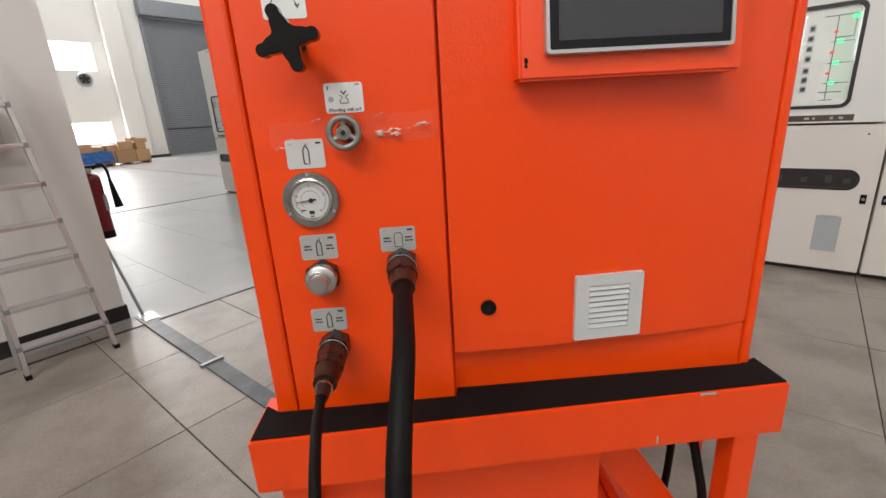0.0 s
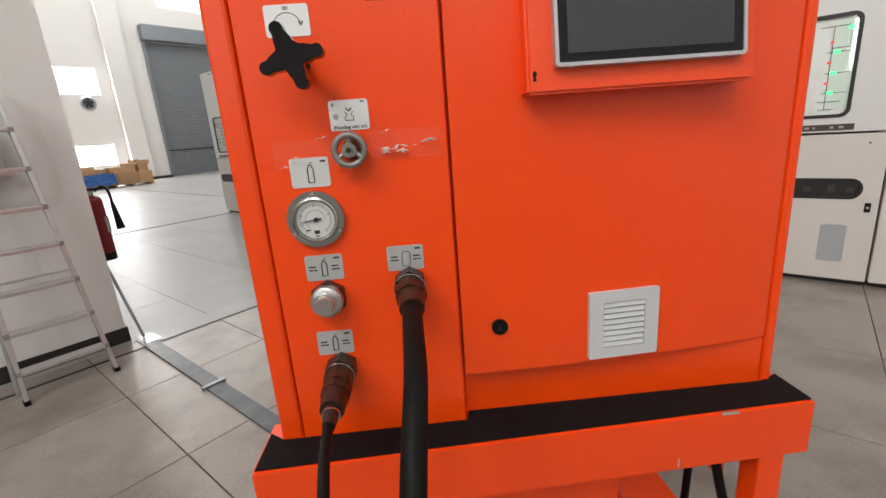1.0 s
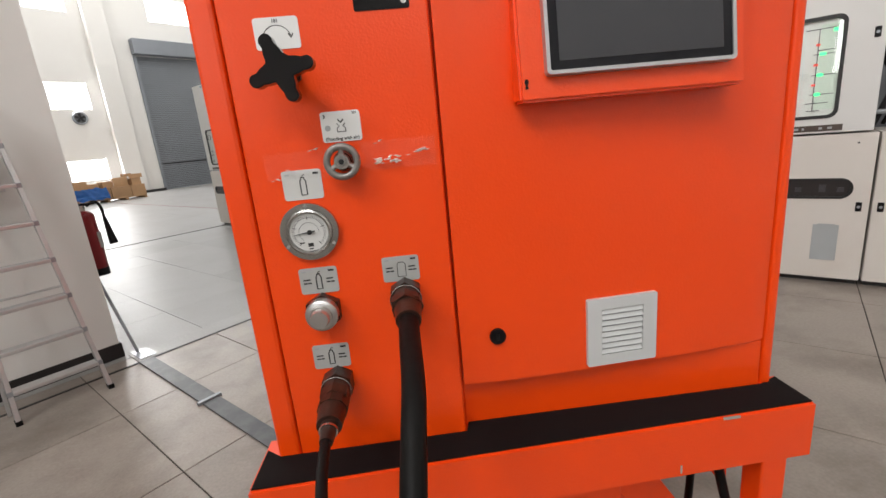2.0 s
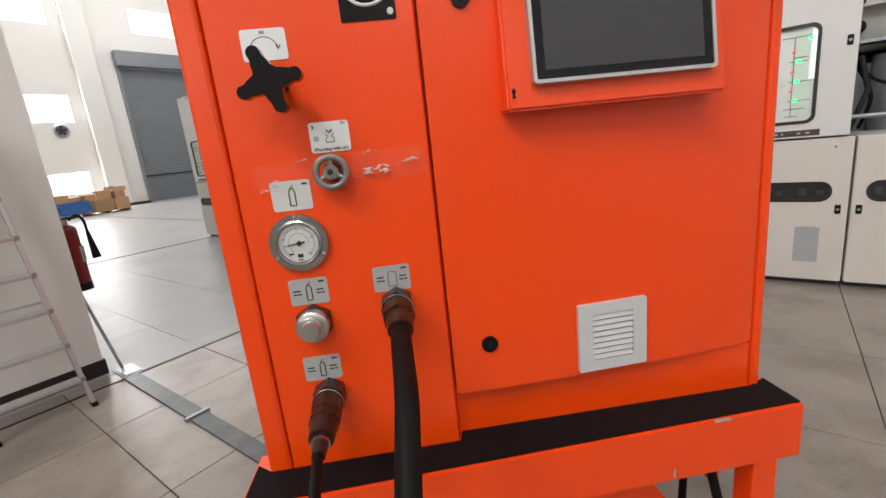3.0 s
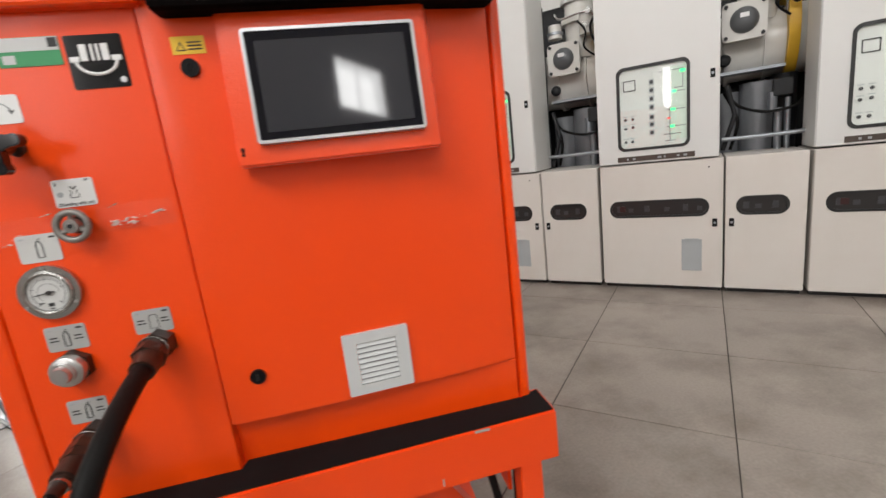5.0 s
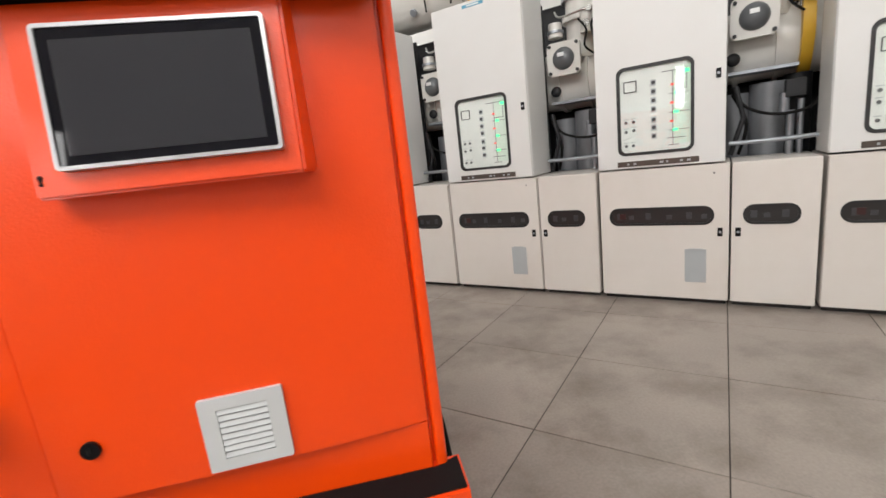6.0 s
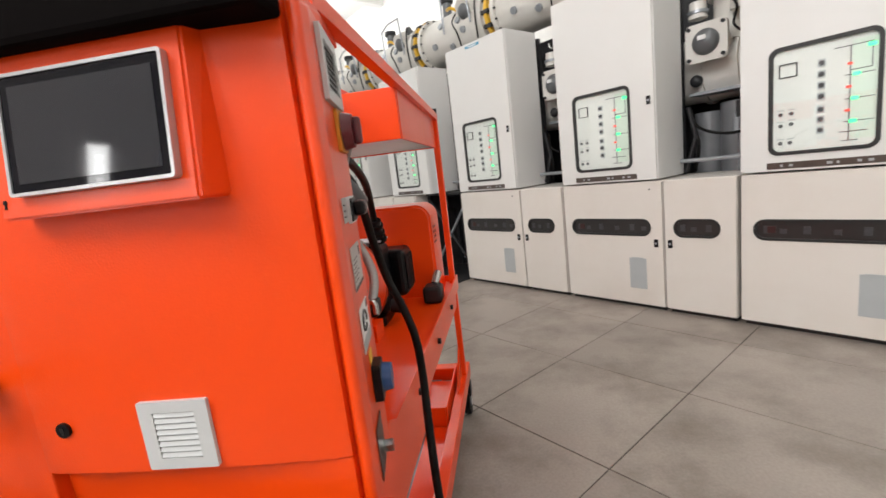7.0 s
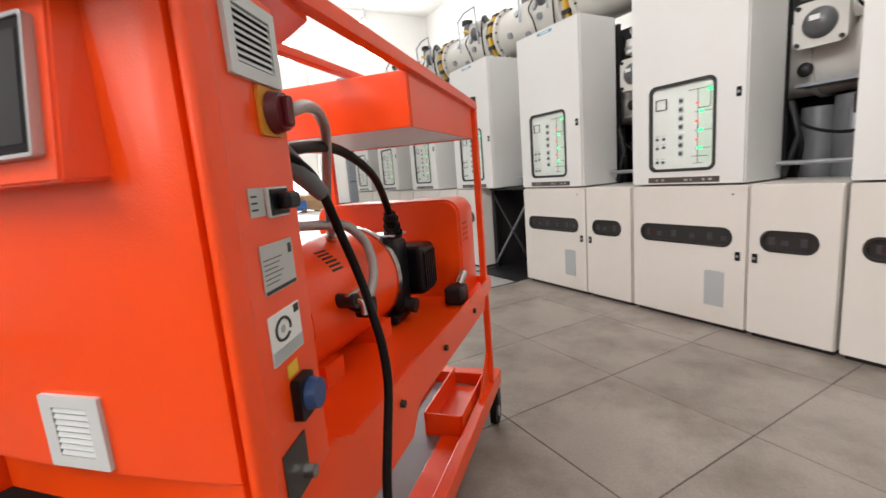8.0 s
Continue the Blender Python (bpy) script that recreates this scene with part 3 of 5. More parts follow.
    part("mast_cap", rod((0.5, 1.1, 3.97), (0.5, 1.1, 4.03), 0.10, seg=14), STEEL_DARK, t, smooth=True)
    part("guard_loop", tube([(0.75, 0.76, 3.42), (0.75, 0.74, 3.9), (0.95, 0.74, 3.98), (1.25, 0.74, 3.98), (1.3, 0.76, 3.42)], 0.014, bend=False), PIPE, t)
    part("valve_pipe", tube([(1.02, 0.80, 3.66), (0.92, 0.78, 3.72), (0.80, 0.82, 3.74)], 0.022), YELLOW, t, "yellow gas pipe", smooth=True)
    part("sensor", rod((1.40, 0.86, 3.72), (1.40, 0.80, 3.80), 0.055, 0.04, 14), DOME, t, "dark grey sensor head", smooth=True)
    part("sensor_cable", tube([(1.40, 0.80, 3.80), (1.44, 0.74, 3.70), (1.42, 0.74, 3.45), (1.36, 0.82, 3.2)], 0.012), RUBBER, t, smooth=True)
    part("control_cable", tube([(1.05, 0.74, 3.60), (0.98, 0.72, 3.5), (1.04, 0.74, 3.35), (1.0, 0.84, 3.2)], 0.010), RUBBER, t, smooth=True)
    part("column", box(0.3, 0.5, 1.0, 1.25, 0, 2.9), STEEL_DARK, t)
    part("column", box(1.3, 1.4, 1.25, 1.38, 0, 2.9), STEEL_DARK, t)
    return t


bays = range(-6, 3)
c0 = lower_cabinet(HALL @ pose(BAY0, FRONT, 0), 0.992, (0.09, 0.88), True)
n0 = lower_cabinet(HALL @ pose(BAY0 + 0.997, FRONT, 0), 0.550, (0.085, 0.43), False)
u0 = upper_cabinet(HALL @ pose(BAY0, FRONT, 0))
g0 = switchgear_unit(HALL @ pose(BAY0, FRONT, 0))
for k in bays:
    if k == 0:
        continue
    du = BAY0 + PITCH * k
    if k == -3:
        copy_thing(n0, HALL @ pose(du, FRONT, 0))
    else:
        copy_thing(c0, HALL @ pose(du, FRONT, 0))
        copy_thing(n0, HALL @ pose(du + 0.997, FRONT, 0))
    copy_thing(u0, HALL @ pose(du, FRONT, 0))
    copy_thing(g0, HALL @ pose(du, FRONT, 0))

tr = thing("steel_trestle", "black steel trestle with crossed bars in the open bay", "trestle", HALL @ pose(BAY0 - 3 * PITCH + 0.62, 0.25, 0))
for x, y in ((0, 0), (0.85, 0), (0, 0.5), (0.85, 0.5)):
    part("leg", box(x - 0.025, x + 0.025, y - 0.025, y + 0.025, 0, 1.14), STEEL_DARK, tr)
for y in (-0.03, 0.53):
    part("cross_bar", tube([(0, y, 0.08), (0.85, y, 1.1)], 0.018, 8, bend=False), PIPE, tr)
    part("cross_bar", tube([(0.85, y, 0.08), (0, y, 1.1)], 0.018, 8, bend=False), STEEL_DARK, tr)
part("top_plate", box(-0.05, 0.9, -0.05, 0.55, 1.14, 1.17), STEEL_DARK, tr)
# added dark panels: the open bay's deep shade put in as colour
part("rear_shade_panel", box(-0.05, 0.9, 0.56, 0.58, 0.0, 1.13), DARK_IN, tr)
part("side_shade_panel", box(-0.055, -0.04, -0.02, 0.555, 0.0, 1.135), DARK_IN, tr)
part("upright", box(0.30, 0.36, 0.30, 0.36, 0.0, 1.139), STEEL_DARK, tr)
part("upright", box(0.52, 0.56, 0.42, 0.46, 0.0, 1.139), PIPE, tr)
part("floor_plate", box(-0.04, 0.88, -0.40, 0.55, 0.001, 0.007, 0.002), STEEL_DARK, tr)

# ---- gas service cart ----
XL, XS, XD, XR = -0.194, 0.1325, 0.139, 0.722     # left edge, seam, door's edge and right edge of the front
ZB, ZT, DEEP = 0.90, 1.715, 0.235
DX0, DX1 = 0.1365, 0.694          # the door's edges
cart = thing("gas_service_cart", "bright orange steel gas service cart with gauges, hoses and touch screen", "service cart")
part("cabinet_body", prism([(XL, 0.046, ZB), (XR - 0.001, 0.046, ZB), (XR - 0.001, 0.061, ZB), (0.682, 0.255, ZB), (XL, 0.255, ZB)], (0, 0, ZT - ZB)), ORANGE, cart)
part("left_post", box(XL, -0.157, 0.0, 0.05, ZB, ZT, 0.006), ORANGE, cart)
part("valve_panel", box(-0.1552, XS, 0.003, 0.045, ZB + 0.004, ZT - 0.004, 0.003), ORANGE, cart)
part("seam_back", box(XS - 0.001, DX0 + 0.001, 0.03, 0.045, ZB + 0.004, ZT - 0.005), ORANGE, cart)
part("sill_strip", box(0.136, 0.694, 0.028, 0.047, ZB, 0.998, 0.002), ORANGE, cart)
part("right_post", box(0.701, XR, 0.029, 0.075, ZB, ZT, 0.009, seg=4), ORANGE, cart)



def door_y(x):
    """The slightly bowed sheet of the door."""
    return -0.005 + 0.12 * max(0.0, x - 0.2) ** 2


prof = [(DX0, 0.044)] + [(DX0 + (DX1 - DX0) * k / 24, door_y(DX0 + (DX1 - DX0) * k / 24) + (0.003 if k in (0, 24) else 0.0)) for k in range(25)] + [(DX1, 0.044)]
db = prism([(x, y, 1.0) for x, y in prof], (0, 0, ZT - 0.004 - 1.0))
bmesh.ops.bevel(db, geom=[e for e in db.edges if abs(e.verts[0].co.z - e.verts[1].co.z) < 1e-5 and e.verts[0].co.y < 0.04 and e.verts[1].co.y < 0.04], offset=0.003, segments=2, affect="EDGES")
door = part("door", db, ORANGE, cart, smooth=True)

# bench in front, with its black grip strip
YB0, YB1 = -0.074, -0.042      # its front edge at the two ends
part("bench_top", prism([(-0.222, YB0 + 0.009, 0.893), (0.745, YB1 + 0.009, 0.893), (0.745, 0.05, 0.893), (-0.222, 0.05, 0.893)], (0, 0, 0.012)), ORANGE, cart)
ap = prism([(-0.222, YB0, 0.80), (0.745, YB1, 0.80), (0.745, YB1 + 0.008, 0.80), (-0.222, YB0 + 0.008, 0.80)], (0, 0, 0.1055))
bmesh.ops.bevel(ap, geom=[e for e in ap.edges if e.verts[0].co.z > 0.9 and e.verts[1].co.z > 0.9], offset=0.003, segments=2, affect="EDGES")
part("bench_apron", ap, ORANGE, cart)
for xe, ye in ((-0.222, YB0), (0.737, YB1)):
    part("bench_end", box(xe, xe + 0.008, ye + 0.009, 0.049, 0.80, 0.8925, 0.002), ORANGE, cart)
part("grip_strip", prism([(-0.218, YB0 + 0.004, 0.9055), (0.741, YB1 + 0.004, 0.9055), (0.741, 0.044, 0.9055), (0.7, 0.027, 0.9055), (0.14, 0.027, 0.9055), (0.134, 0.002, 0.9055), (-0.19, -0.001, 0.9055), (-0.218, 0.02, 0.9055)], (0, 0, 0.003)), TAPE_BLACK, cart, "black anti-slip strip")
part("lower_panel", box(-0.215, 0.43, 0.03, 0.05, 0.28, 0.884, 0.003), ORANGE, cart)

for x0, x1, z0, z1, yy in ((0.572, 0.602, 0.9005, 0.9052, -0.0487), (0.497, 0.500, 0.806, 0.822, -0.0513)):
    part("paint_chip", box(x0, x1, yy, yy + 0.002, z0, z1), LABEL, cart, "pale chip in the paint")

# display housing on the door
hb = bmesh_new()
fy, ty = -0.045, -0.016
outer = [(0.245, fy, 1.449), (0.570, fy, 1.449), (0.570, ty, 1.69), (0.245, ty, 1.69)]
base = [(0.245, 0.004, 1.449), (0.582, 0.02, 1.449), (0.582, 0.02, 1.69), (0.245, 0.004, 1.69)]
vo, vb = [hb.verts.new(p) for p in outer], [hb.verts.new(p) for p in base]
hb.faces.new(vo), hb.faces.new(vb[::-1])
for i in range(4):
    hb.faces.new((vo[i], vb[i], vb[(i + 1) % 4], vo[(i + 1) % 4]))
bmesh.ops.bevel(hb, geom=list(hb.edges), offset=0.004, segments=2, affect="EDGES")
housing = part("display_housing", hb, ORANGE, cart)

lock_hole = part("keyhole", slab([(0.2525, 1.4665), (0.2575, 1.4665), (0.2562, 1.472), (0.2580, 1.4755), (0.2565, 1.4795), (0.2535, 1.4795), (0.2520, 1.4755), (0.2538, 1.472)], -0.0435, -0.03), BLACK, housing)
# touch screen, leaning back with the housing
tilt = Matrix.Translation((0.4145, -0.0335, 1.567)) @ Matrix.Rotation(radians(-7.1), 4, "X")
scr = part("touch_screen", slab(round_loop(-0.1335, 0.1335, -0.087, 0.087, 0.006), -0.011, 0.004, [round_loop(-0.1285, 0.1285, -0.082, 0.082, 0.003)]), SATIN, housing, "silver-framed touch screen")
scr.matrix_local = tilt
part("glass", box(-0.129, 0.129, -0.0085, 0.003, -0.083, 0.083), SCREEN, scr, "glossy black glass border")
part("display", box(-0.1155, 0.1155, -0.0095, -0.008, -0.070, 0.068), SCREEN_ON, scr, "switched-off grey display")
part("visor", box(0.165, 0.70, -0.05, 0.03, 1.682, 1.80, 0.01), VISOR, cart, "black visor above the screen")
part("top_lip", box(XL - 0.004, 0.150, -0.022, 0.05, 1.702, 1.75, 0.006), ORANGE, cart)
part("roof", prism([(XL, 0.052, 1.757), (0.68, 0.052, 1.757), (0.668, 0.25, 1.757), (0.632, 0.44, 1.757), (0.50, 0.53, 1.757), (XL, 0.53, 1.757)], (0, 0, 0.016)), ORANGE, cart)
part("roof_upstand", box(XL, 0.68, 0.052, DEEP, 1.716, 1.7565, 0.004), ORANGE, cart)

# door hardware
part("door_lock", rod((0.198, -0.010, 1.087), (0.198, 0.0, 1.087), 0.0135, seg=24), BLACK, door, "black quarter-turn lock", smooth=True)
part("door_lock", rod((0.197, -0.010, 1.610), (0.197, 0.0, 1.610), 0.0135, seg=24), BLACK, door, "black quarter-turn lock", smooth=True)
for z in (1.087, 1.610):
    part("lock_slot", box(0.194, 0.201, -0.0108, -0.009, z - 0.006, z + 0.006), GLOSS_BLACK, door)


def grille(parent, x0, x1, z0, z1, y, n, m, name, lattice=0.2, back=GREY_PLATE):
    """A louvred filter grille on a face that looks towards -y."""
    w, h = x1 - x0, z1 - z0
    hx0, hx1, hz0, hz1 = x0 + w * lattice, x1 - w * lattice, z0 + h * 0.16, z1 - h * 0.16
    g = part(name, slab(round_loop(x0, x1, z0, z1, 0.003), y - 0.008, y, [[(hx0, hz0), (hx1, hz0), (hx1, hz1), (hx0, hz1)]]), WHITE_PLASTIC, parent, "pale grey louvred vent grille")
    if m is not None:
        g.matrix_local = m
    part("mesh_back", box(hx0 + 0.0005, hx1 - 0.0005, y - 0.0035, y - 0.001, hz0 + 0.0005, hz1 - 0.0005), back, g)
    for k in range(n):
        z = hz0 + (hz1 - hz0) * (k + 0.5) / n
        t = (hz1 - hz0) / n * 0.33
        part("louvre", prism([(hx0 + 0.0003, y - 0.008, z - t), (hx0 + 0.0003, y - 0.0045, z + t), (hx0 + 0.0003, y - 0.003, z + t), (hx0 + 0.0003, y - 0.0065, z - t)], (hx1 - hx0 - 0.0006, 0, 0)), WHITE_PLASTIC, g)
    return g


grille(door, -0.0615, 0.0615, 1.010, 1.1315, 0.0, 8, Matrix.Translation((0.4115, door_y(0.4115) + 0.001, 0)) @ Matrix.Rotation(math.atan(0.24 * 0.2115), 4, "Z"), "vent_grille", 0.2, STEEL_MID)


# ---- valve panel: labels, gauge, valves and hoses ----
F = 0.003     # the panel's face


def plate(x0, x1, z0, z1, name="label_plate", material=LABEL, y=F, parent=cart, r=0.004, label=""):
    return part(name, slab(round_loop(x0, x1, z0, z1, r, 3), y - 0.0012, y), material, parent, label)


def bar(pl, x0, x1, z0, z1, material=INK, y=F, name="print_bar"):
    return part(name, box(x0, x1, y - 0.0016, y - 0.0011, z0, z1), material, pl)


def outline(pl, pts, r=0.0006, y=F):
    return part("symbol", tube([(x, y - 0.0012, z) for x, z in pts], r, 6, bend=False), INK, pl)


def bottle(pl, x, z, s=1.0, cap=True):
    w, h = 0.0042 * s, 0.012 * s
    outline(pl, [(x - w, z - h), (x + w, z - h), (x + w, z + h * 0.72), (x + w * 0.55, z + h * 0.95), (x + w * 0.55, z + h * 1.15), (x - w * 0.55, z + h * 1.15), (x - w * 0.55, z + h * 0.95), (x - w, z + h * 0.72), (x - w, z - h)], 0.001)
    if cap:
        outline(pl, [(x, z + h * 1.2), (x, z + h * 1.42), (x + w * 0.9, z + h * 1.5)], 0.0006)


l181 = plate(-0.109, -0.048, 1.552, 1.593, label="white instruction label with a turning arrow", material=DIAL)
face = Matrix.Rotation(radians(90), 4, "X")
lettering("181", 0.0062, INK, Matrix.Translation((-0.079, F - 0.0014, 1.588)) @ face, l181)
outline(l181, [(-0.079 + 0.019 * math.cos(radians(a)), 1.5655 + 0.017 * math.sin(radians(a))) for a in range(165, 4, -12)])
outline(l181, [(-0.063, 1.571), (-0.0602, 1.566), (-0.057, 1.571)], 0.001)
l201 = plate(-0.038, 0.019, 1.421, 1.464, label="white label for flooding with air", material=DIAL)
lettering("201", 0.005, INK, Matrix.Translation((0.0115, F - 0.0014, 1.4605)) @ face, l201)
lettering("(Flooding with air)", 0.0066, INK, Matrix.Translation((-0.0095, F - 0.0014, 1.4255)) @ face, l201)
outline(l201, [(-0.0155, 1.435), (-0.0155, 1.440), (-0.012, 1.443), (-0.0155, 1.447)])
outline(l201, [(-0.0035, 1.435), (-0.0035, 1.440), (-0.007, 1.443), (-0.0035, 1.447)])
outline(l201, [(-0.0155, 1.435), (-0.0035, 1.435)])
outline(l201, [(-0.0135, 1.4525), (-0.0095, 1.448), (-0.0055, 1.4525)], 0.0011)
part("seal_dot", rod((-0.029, F - 0.0016, 1.441), (-0.029, F - 0.0011, 1.441), 0.0042, seg=16), GREY_PLATE, l201)
outline(l201, [(-0.033, 1.460), (-0.0315, 1.4575), (-0.033, 1.455)], 0.001)
# labels from here down are greyer: the panel's dimmer light put into their colour
l3 = plate(-0.107, -0.049, 1.342, 1.386, material=DIAL_GREY, label="silver label with a gas bottle symbol, greyed for the dimmer light")
bottle(l3, -0.077, 1.361, 1.0)
bar(l3, -0.102, -0.096, 1.3785, 1.381, GREY_PLATE), bar(l3, -0.061, -0.053, 1.3785, 1.3815)
for zb, kind in ((1.193, "b"), (1.062, "b")):
    lb = plate(-0.107, -0.048, zb, zb + 0.042, label="silver connection label with a gas bottle symbol, darkened for the shade")
    bottle(lb, -0.0775, zb + 0.0185, 0.95)
    bar(lb, -0.102, -0.096, zb + 0.035, zb + 0.037, GREY_PLATE), bar(lb, -0.0615, -0.0525, zb + 0.0345, zb + 0.0375)
    for dx in (-0.1015, -0.066):
        bar(lb, dx, dx + 0.011, zb + 0.022, zb + 0.0242), bar(lb, dx, dx + 0.006, zb + 0.0165, zb + 0.0187), bar(lb, dx + 0.007, dx + 0.0125, zb + 0.0165, zb + 0.0187)
l6 = plate(0.023, 0.081, 1.198, 1.239, label="silver connection label with a vessel symbol, darkened for the shade")
outline(l6, [(0.0465, 1.2055), (0.0595, 1.2055), (0.0595, 1.225), (0.057, 1.229), (0.049, 1.229), (0.0465, 1.225), (0.0465, 1.2055)])
bar(l6, 0.028, 0.034, 1.2325, 1.2345, GREY_PLATE), bar(l6, 0.068, 0.0765, 1.232, 1.235)
for dx in (0.0285, 0.064):
    bar(l6, dx, dx + 0.011, 1.220, 1.2222), bar(l6, dx, dx + 0.006, 1.2145, 1.2167), bar(l6, dx + 0.007, dx + 0.0125, 1.2145, 1.2167)

# four-armed star knob
kb = bmesh_new()
kc = Vector((-0.067, -0.052, 1.5175))
arms = [radians(a) for a in (111, 7, -73, 203)]
loop = []
for i in range(144):
    a = 2 * math.pi * i / 144
    near = min(abs((a - b_ + math.pi) % (2 * math.pi) - math.pi) for b_ in arms)
    reach = 0.0345 * math.cos(near) + math.sqrt(max(0.0, 0.0088 ** 2 - (0.0345 * math.sin(near)) ** 2)) if 0.0345 * math.sin(min(near, 1.5)) < 0.0088 else 0.0
    waist = 0.0185 + 0.0155 * max(0.0, math.cos(min(near * 2.0, math.pi / 2))) ** 2.0
    rr = max(reach, waist)
    loop.append((kc.x + rr * math.cos(a), kc.z + rr * math.sin(a)))
slab(loop, kc.y - 0.010, kc.y + 0.008, bm=kb)
bmesh.ops.bevel(kb, geom=[e for e in kb.edges if abs(e.verts[0].co.y - e.verts[1].co.y) < 1e-5], offset=0.0045, segments=4, affect="EDGES", clamp_overlap=True)
knob = part("star_knob", kb, GLOSS_BLACK, cart, "glossy black four-armed star knob", smooth=True)
part("knob_hub", rod((kc.x, -0.047, kc.z), (kc.x, -0.022, kc.z), 0.017, 0.013, 24), GLOSS_BLACK, knob, smooth=True)
part("knob_shaft", rod((kc.x, -0.024, kc.z), (kc.x, F, kc.z), 0.008, seg=16), CHROME, knob)
part("knob_collar", rod((kc.x, -0.006, kc.z), (kc.x, F, kc.z), 0.014, seg=6), BRASS, knob)

# hand wheel under the clear tape
wx, wz = -0.012, 1.393
ring = [(wx + 0.0215 * math.cos(2 * math.pi * k / 32), -0.022, wz + 0.0215 * math.sin(2 * math.pi * k / 32)) for k in range(33)]
CAST = mat("grey_cast_metal", (0.27, 0.255, 0.24), 0.38, 0.6, 0.15, 40, bump=0.1)
wheel = part("hand_wheel", tube(ring, 0.0051, 10, bend=False), CAST, cart, "grey metal hand wheel", smooth=True)
part("hub", rod((wx, -0.028, wz), (wx, F, wz), 0.0105, seg=20), CAST, wheel, smooth=True)
for a in (90, 210, 330):
    c, s_ = math.cos(radians(a)), math.sin(radians(a))
    part("spoke", rod((wx, -0.018, wz), (wx + 0.021 * c, -0.022, wz + 0.021 * s_), 0.0052, 0.0036, 8), CAST, wheel)
part("bonnet", rod((wx, -0.012, wz), (wx, F, wz), 0.0125, 0.0155, 24), BRASS, wheel, "dark brown valve bonnet")
part("hub_washer", rod((wx, -0.0292, wz), (wx, -0.0275, wz), 0.0065, seg=16), CHROME, wheel)
part("hub_screw", rod((wx, -0.0295, wz), (wx, -0.027, wz), 0.004, seg=8), STEEL_DARK, wheel)


def film(name, x0, x1, z0, z1, y, amp, seed):
    """A crinkled strip of clear tape."""
    b = bmesh_new()
    nx, nz = 60, 8
    vs = [[b.verts.new((x0 + (x1 - x0) * i / nx, y - abs(noise.noise(Vector((i * 0.35 + seed, k * 0.5, 0)))) * amp, z0 + (z1 - z0) * k / nz + 0.003 * noise.noise(Vector((i * 0.15, seed, k))))) for k in range(nz + 1)] for i in range(nx + 1)]
    for i in range(nx):
        for k in range(nz):
            b.faces.new((vs[i][k], vs[i + 1][k], vs[i + 1][k + 1], vs[i][k + 1]))
    return part(name, b, FILM, cart, "crinkled clear adhesive tape", smooth=True)


# near-white colour stands in for highlights on the clear tape's folds
CREASE_GLINT = mat("tape_crease_glint", (0.85, 0.8, 0.76), 0.15, spec=0.8)
FILM = mat("clear_film", (0.9, 0.85, 0.8), 0.10, var=0.02, spec=0.8)
FILM.node_tree.nodes["Principled BSDF"].inputs["Alpha"].default_value = 0.03
film("clear_tape", -0.128, -0.036, 1.372, 1.412, F - 0.0008, 0.004, 2.0)
film("clear_tape", 0.012, 0.124, 1.376, 1.418, F - 0.0008, 0.006, 5.0)

crng = random.Random(11)


def crease(x, z, long, tall, lean):
    """A tape fold's highlight, put in as a thin bright sliver with raised ridge."""
    b = bmesh_new()
    n = 5
    ridge, low, high = [], [], []
    for i in range(n + 1):
        f = i / n
        w = 2.4 * tall * math.sin(math.pi * (0.08 + 0.84 * f)) * crng.uniform(0.5, 1.2)
        xx, zz = x + long * f, z + lean * f + tall * 0.5 * crng.uniform(-1, 1)
        ridge.append(b.verts.new((xx, F - 0.0085 - 0.002 * crng.random(), zz)))
        low.append(b.verts.new((xx + 0.0004, F - 0.0072, zz - w)))
        high.append(b.verts.new((xx - 0.0004, F - 0.0072, zz + w * 0.6)))
    for i in range(n):
        b.faces.new((low[i], low[i + 1], ridge[i + 1], ridge[i]))
        b.faces.new((ridge[i], ridge[i + 1], high[i + 1], high[i]))
    return part("tape_crease_glint", b, CREASE_GLINT, cart)


for k in range(20):
    crease(0.030 + 0.036 * crng.random(), 1.3835 + 0.011 * crng.random(), crng.uniform(0.004, 0.012), crng.uniform(0.0003, 0.0011), crng.uniform(-0.001, 0.004))
for k in range(11):
    f = crng.random()
    crease(0.066 + 0.046 * f, 1.391 + 0.008 * f + 0.003 * crng.random(), crng.uniform(0.005, 0.014), crng.uniform(0.0003, 0.0008), crng.uniform(0, 0.003))
for x, z in ((-0.062, 1.4115), (-0.054, 1.413), (0.034, 1.414), (0.041, 1.4165), (-0.120, 1.3735), (-0.114, 1.376), (-0.098, 1.388)):
    crease(x, z, crng.uniform(0.004, 0.009), crng.uniform(0.0003, 0.0008), crng.uniform(-0.002, 0.003))

# pressure gauge
gx, gz = -0.078, 1.2935
gauge = part("pressure_gauge", rod((gx, -0.006, gz), (gx, F, gz), 0.0435, seg=48), CHROME, cart, "round steel-rimmed pressure gauge with white dial", smooth=True)
part("bezel", tube([(gx + 0.0318 * math.cos(2 * math.pi * k / 40), -0.008, gz + 0.0318 * math.sin(2 * math.pi * k / 40)) for k in range(41)], 0.0034, 8, bend=False), CHROME, gauge, smooth=True)
part("dial", rod((gx, -0.0075, gz), (gx, -0.0055, gz), 0.0298, seg=40), DIAL_GREY, gauge, "white printed dial")
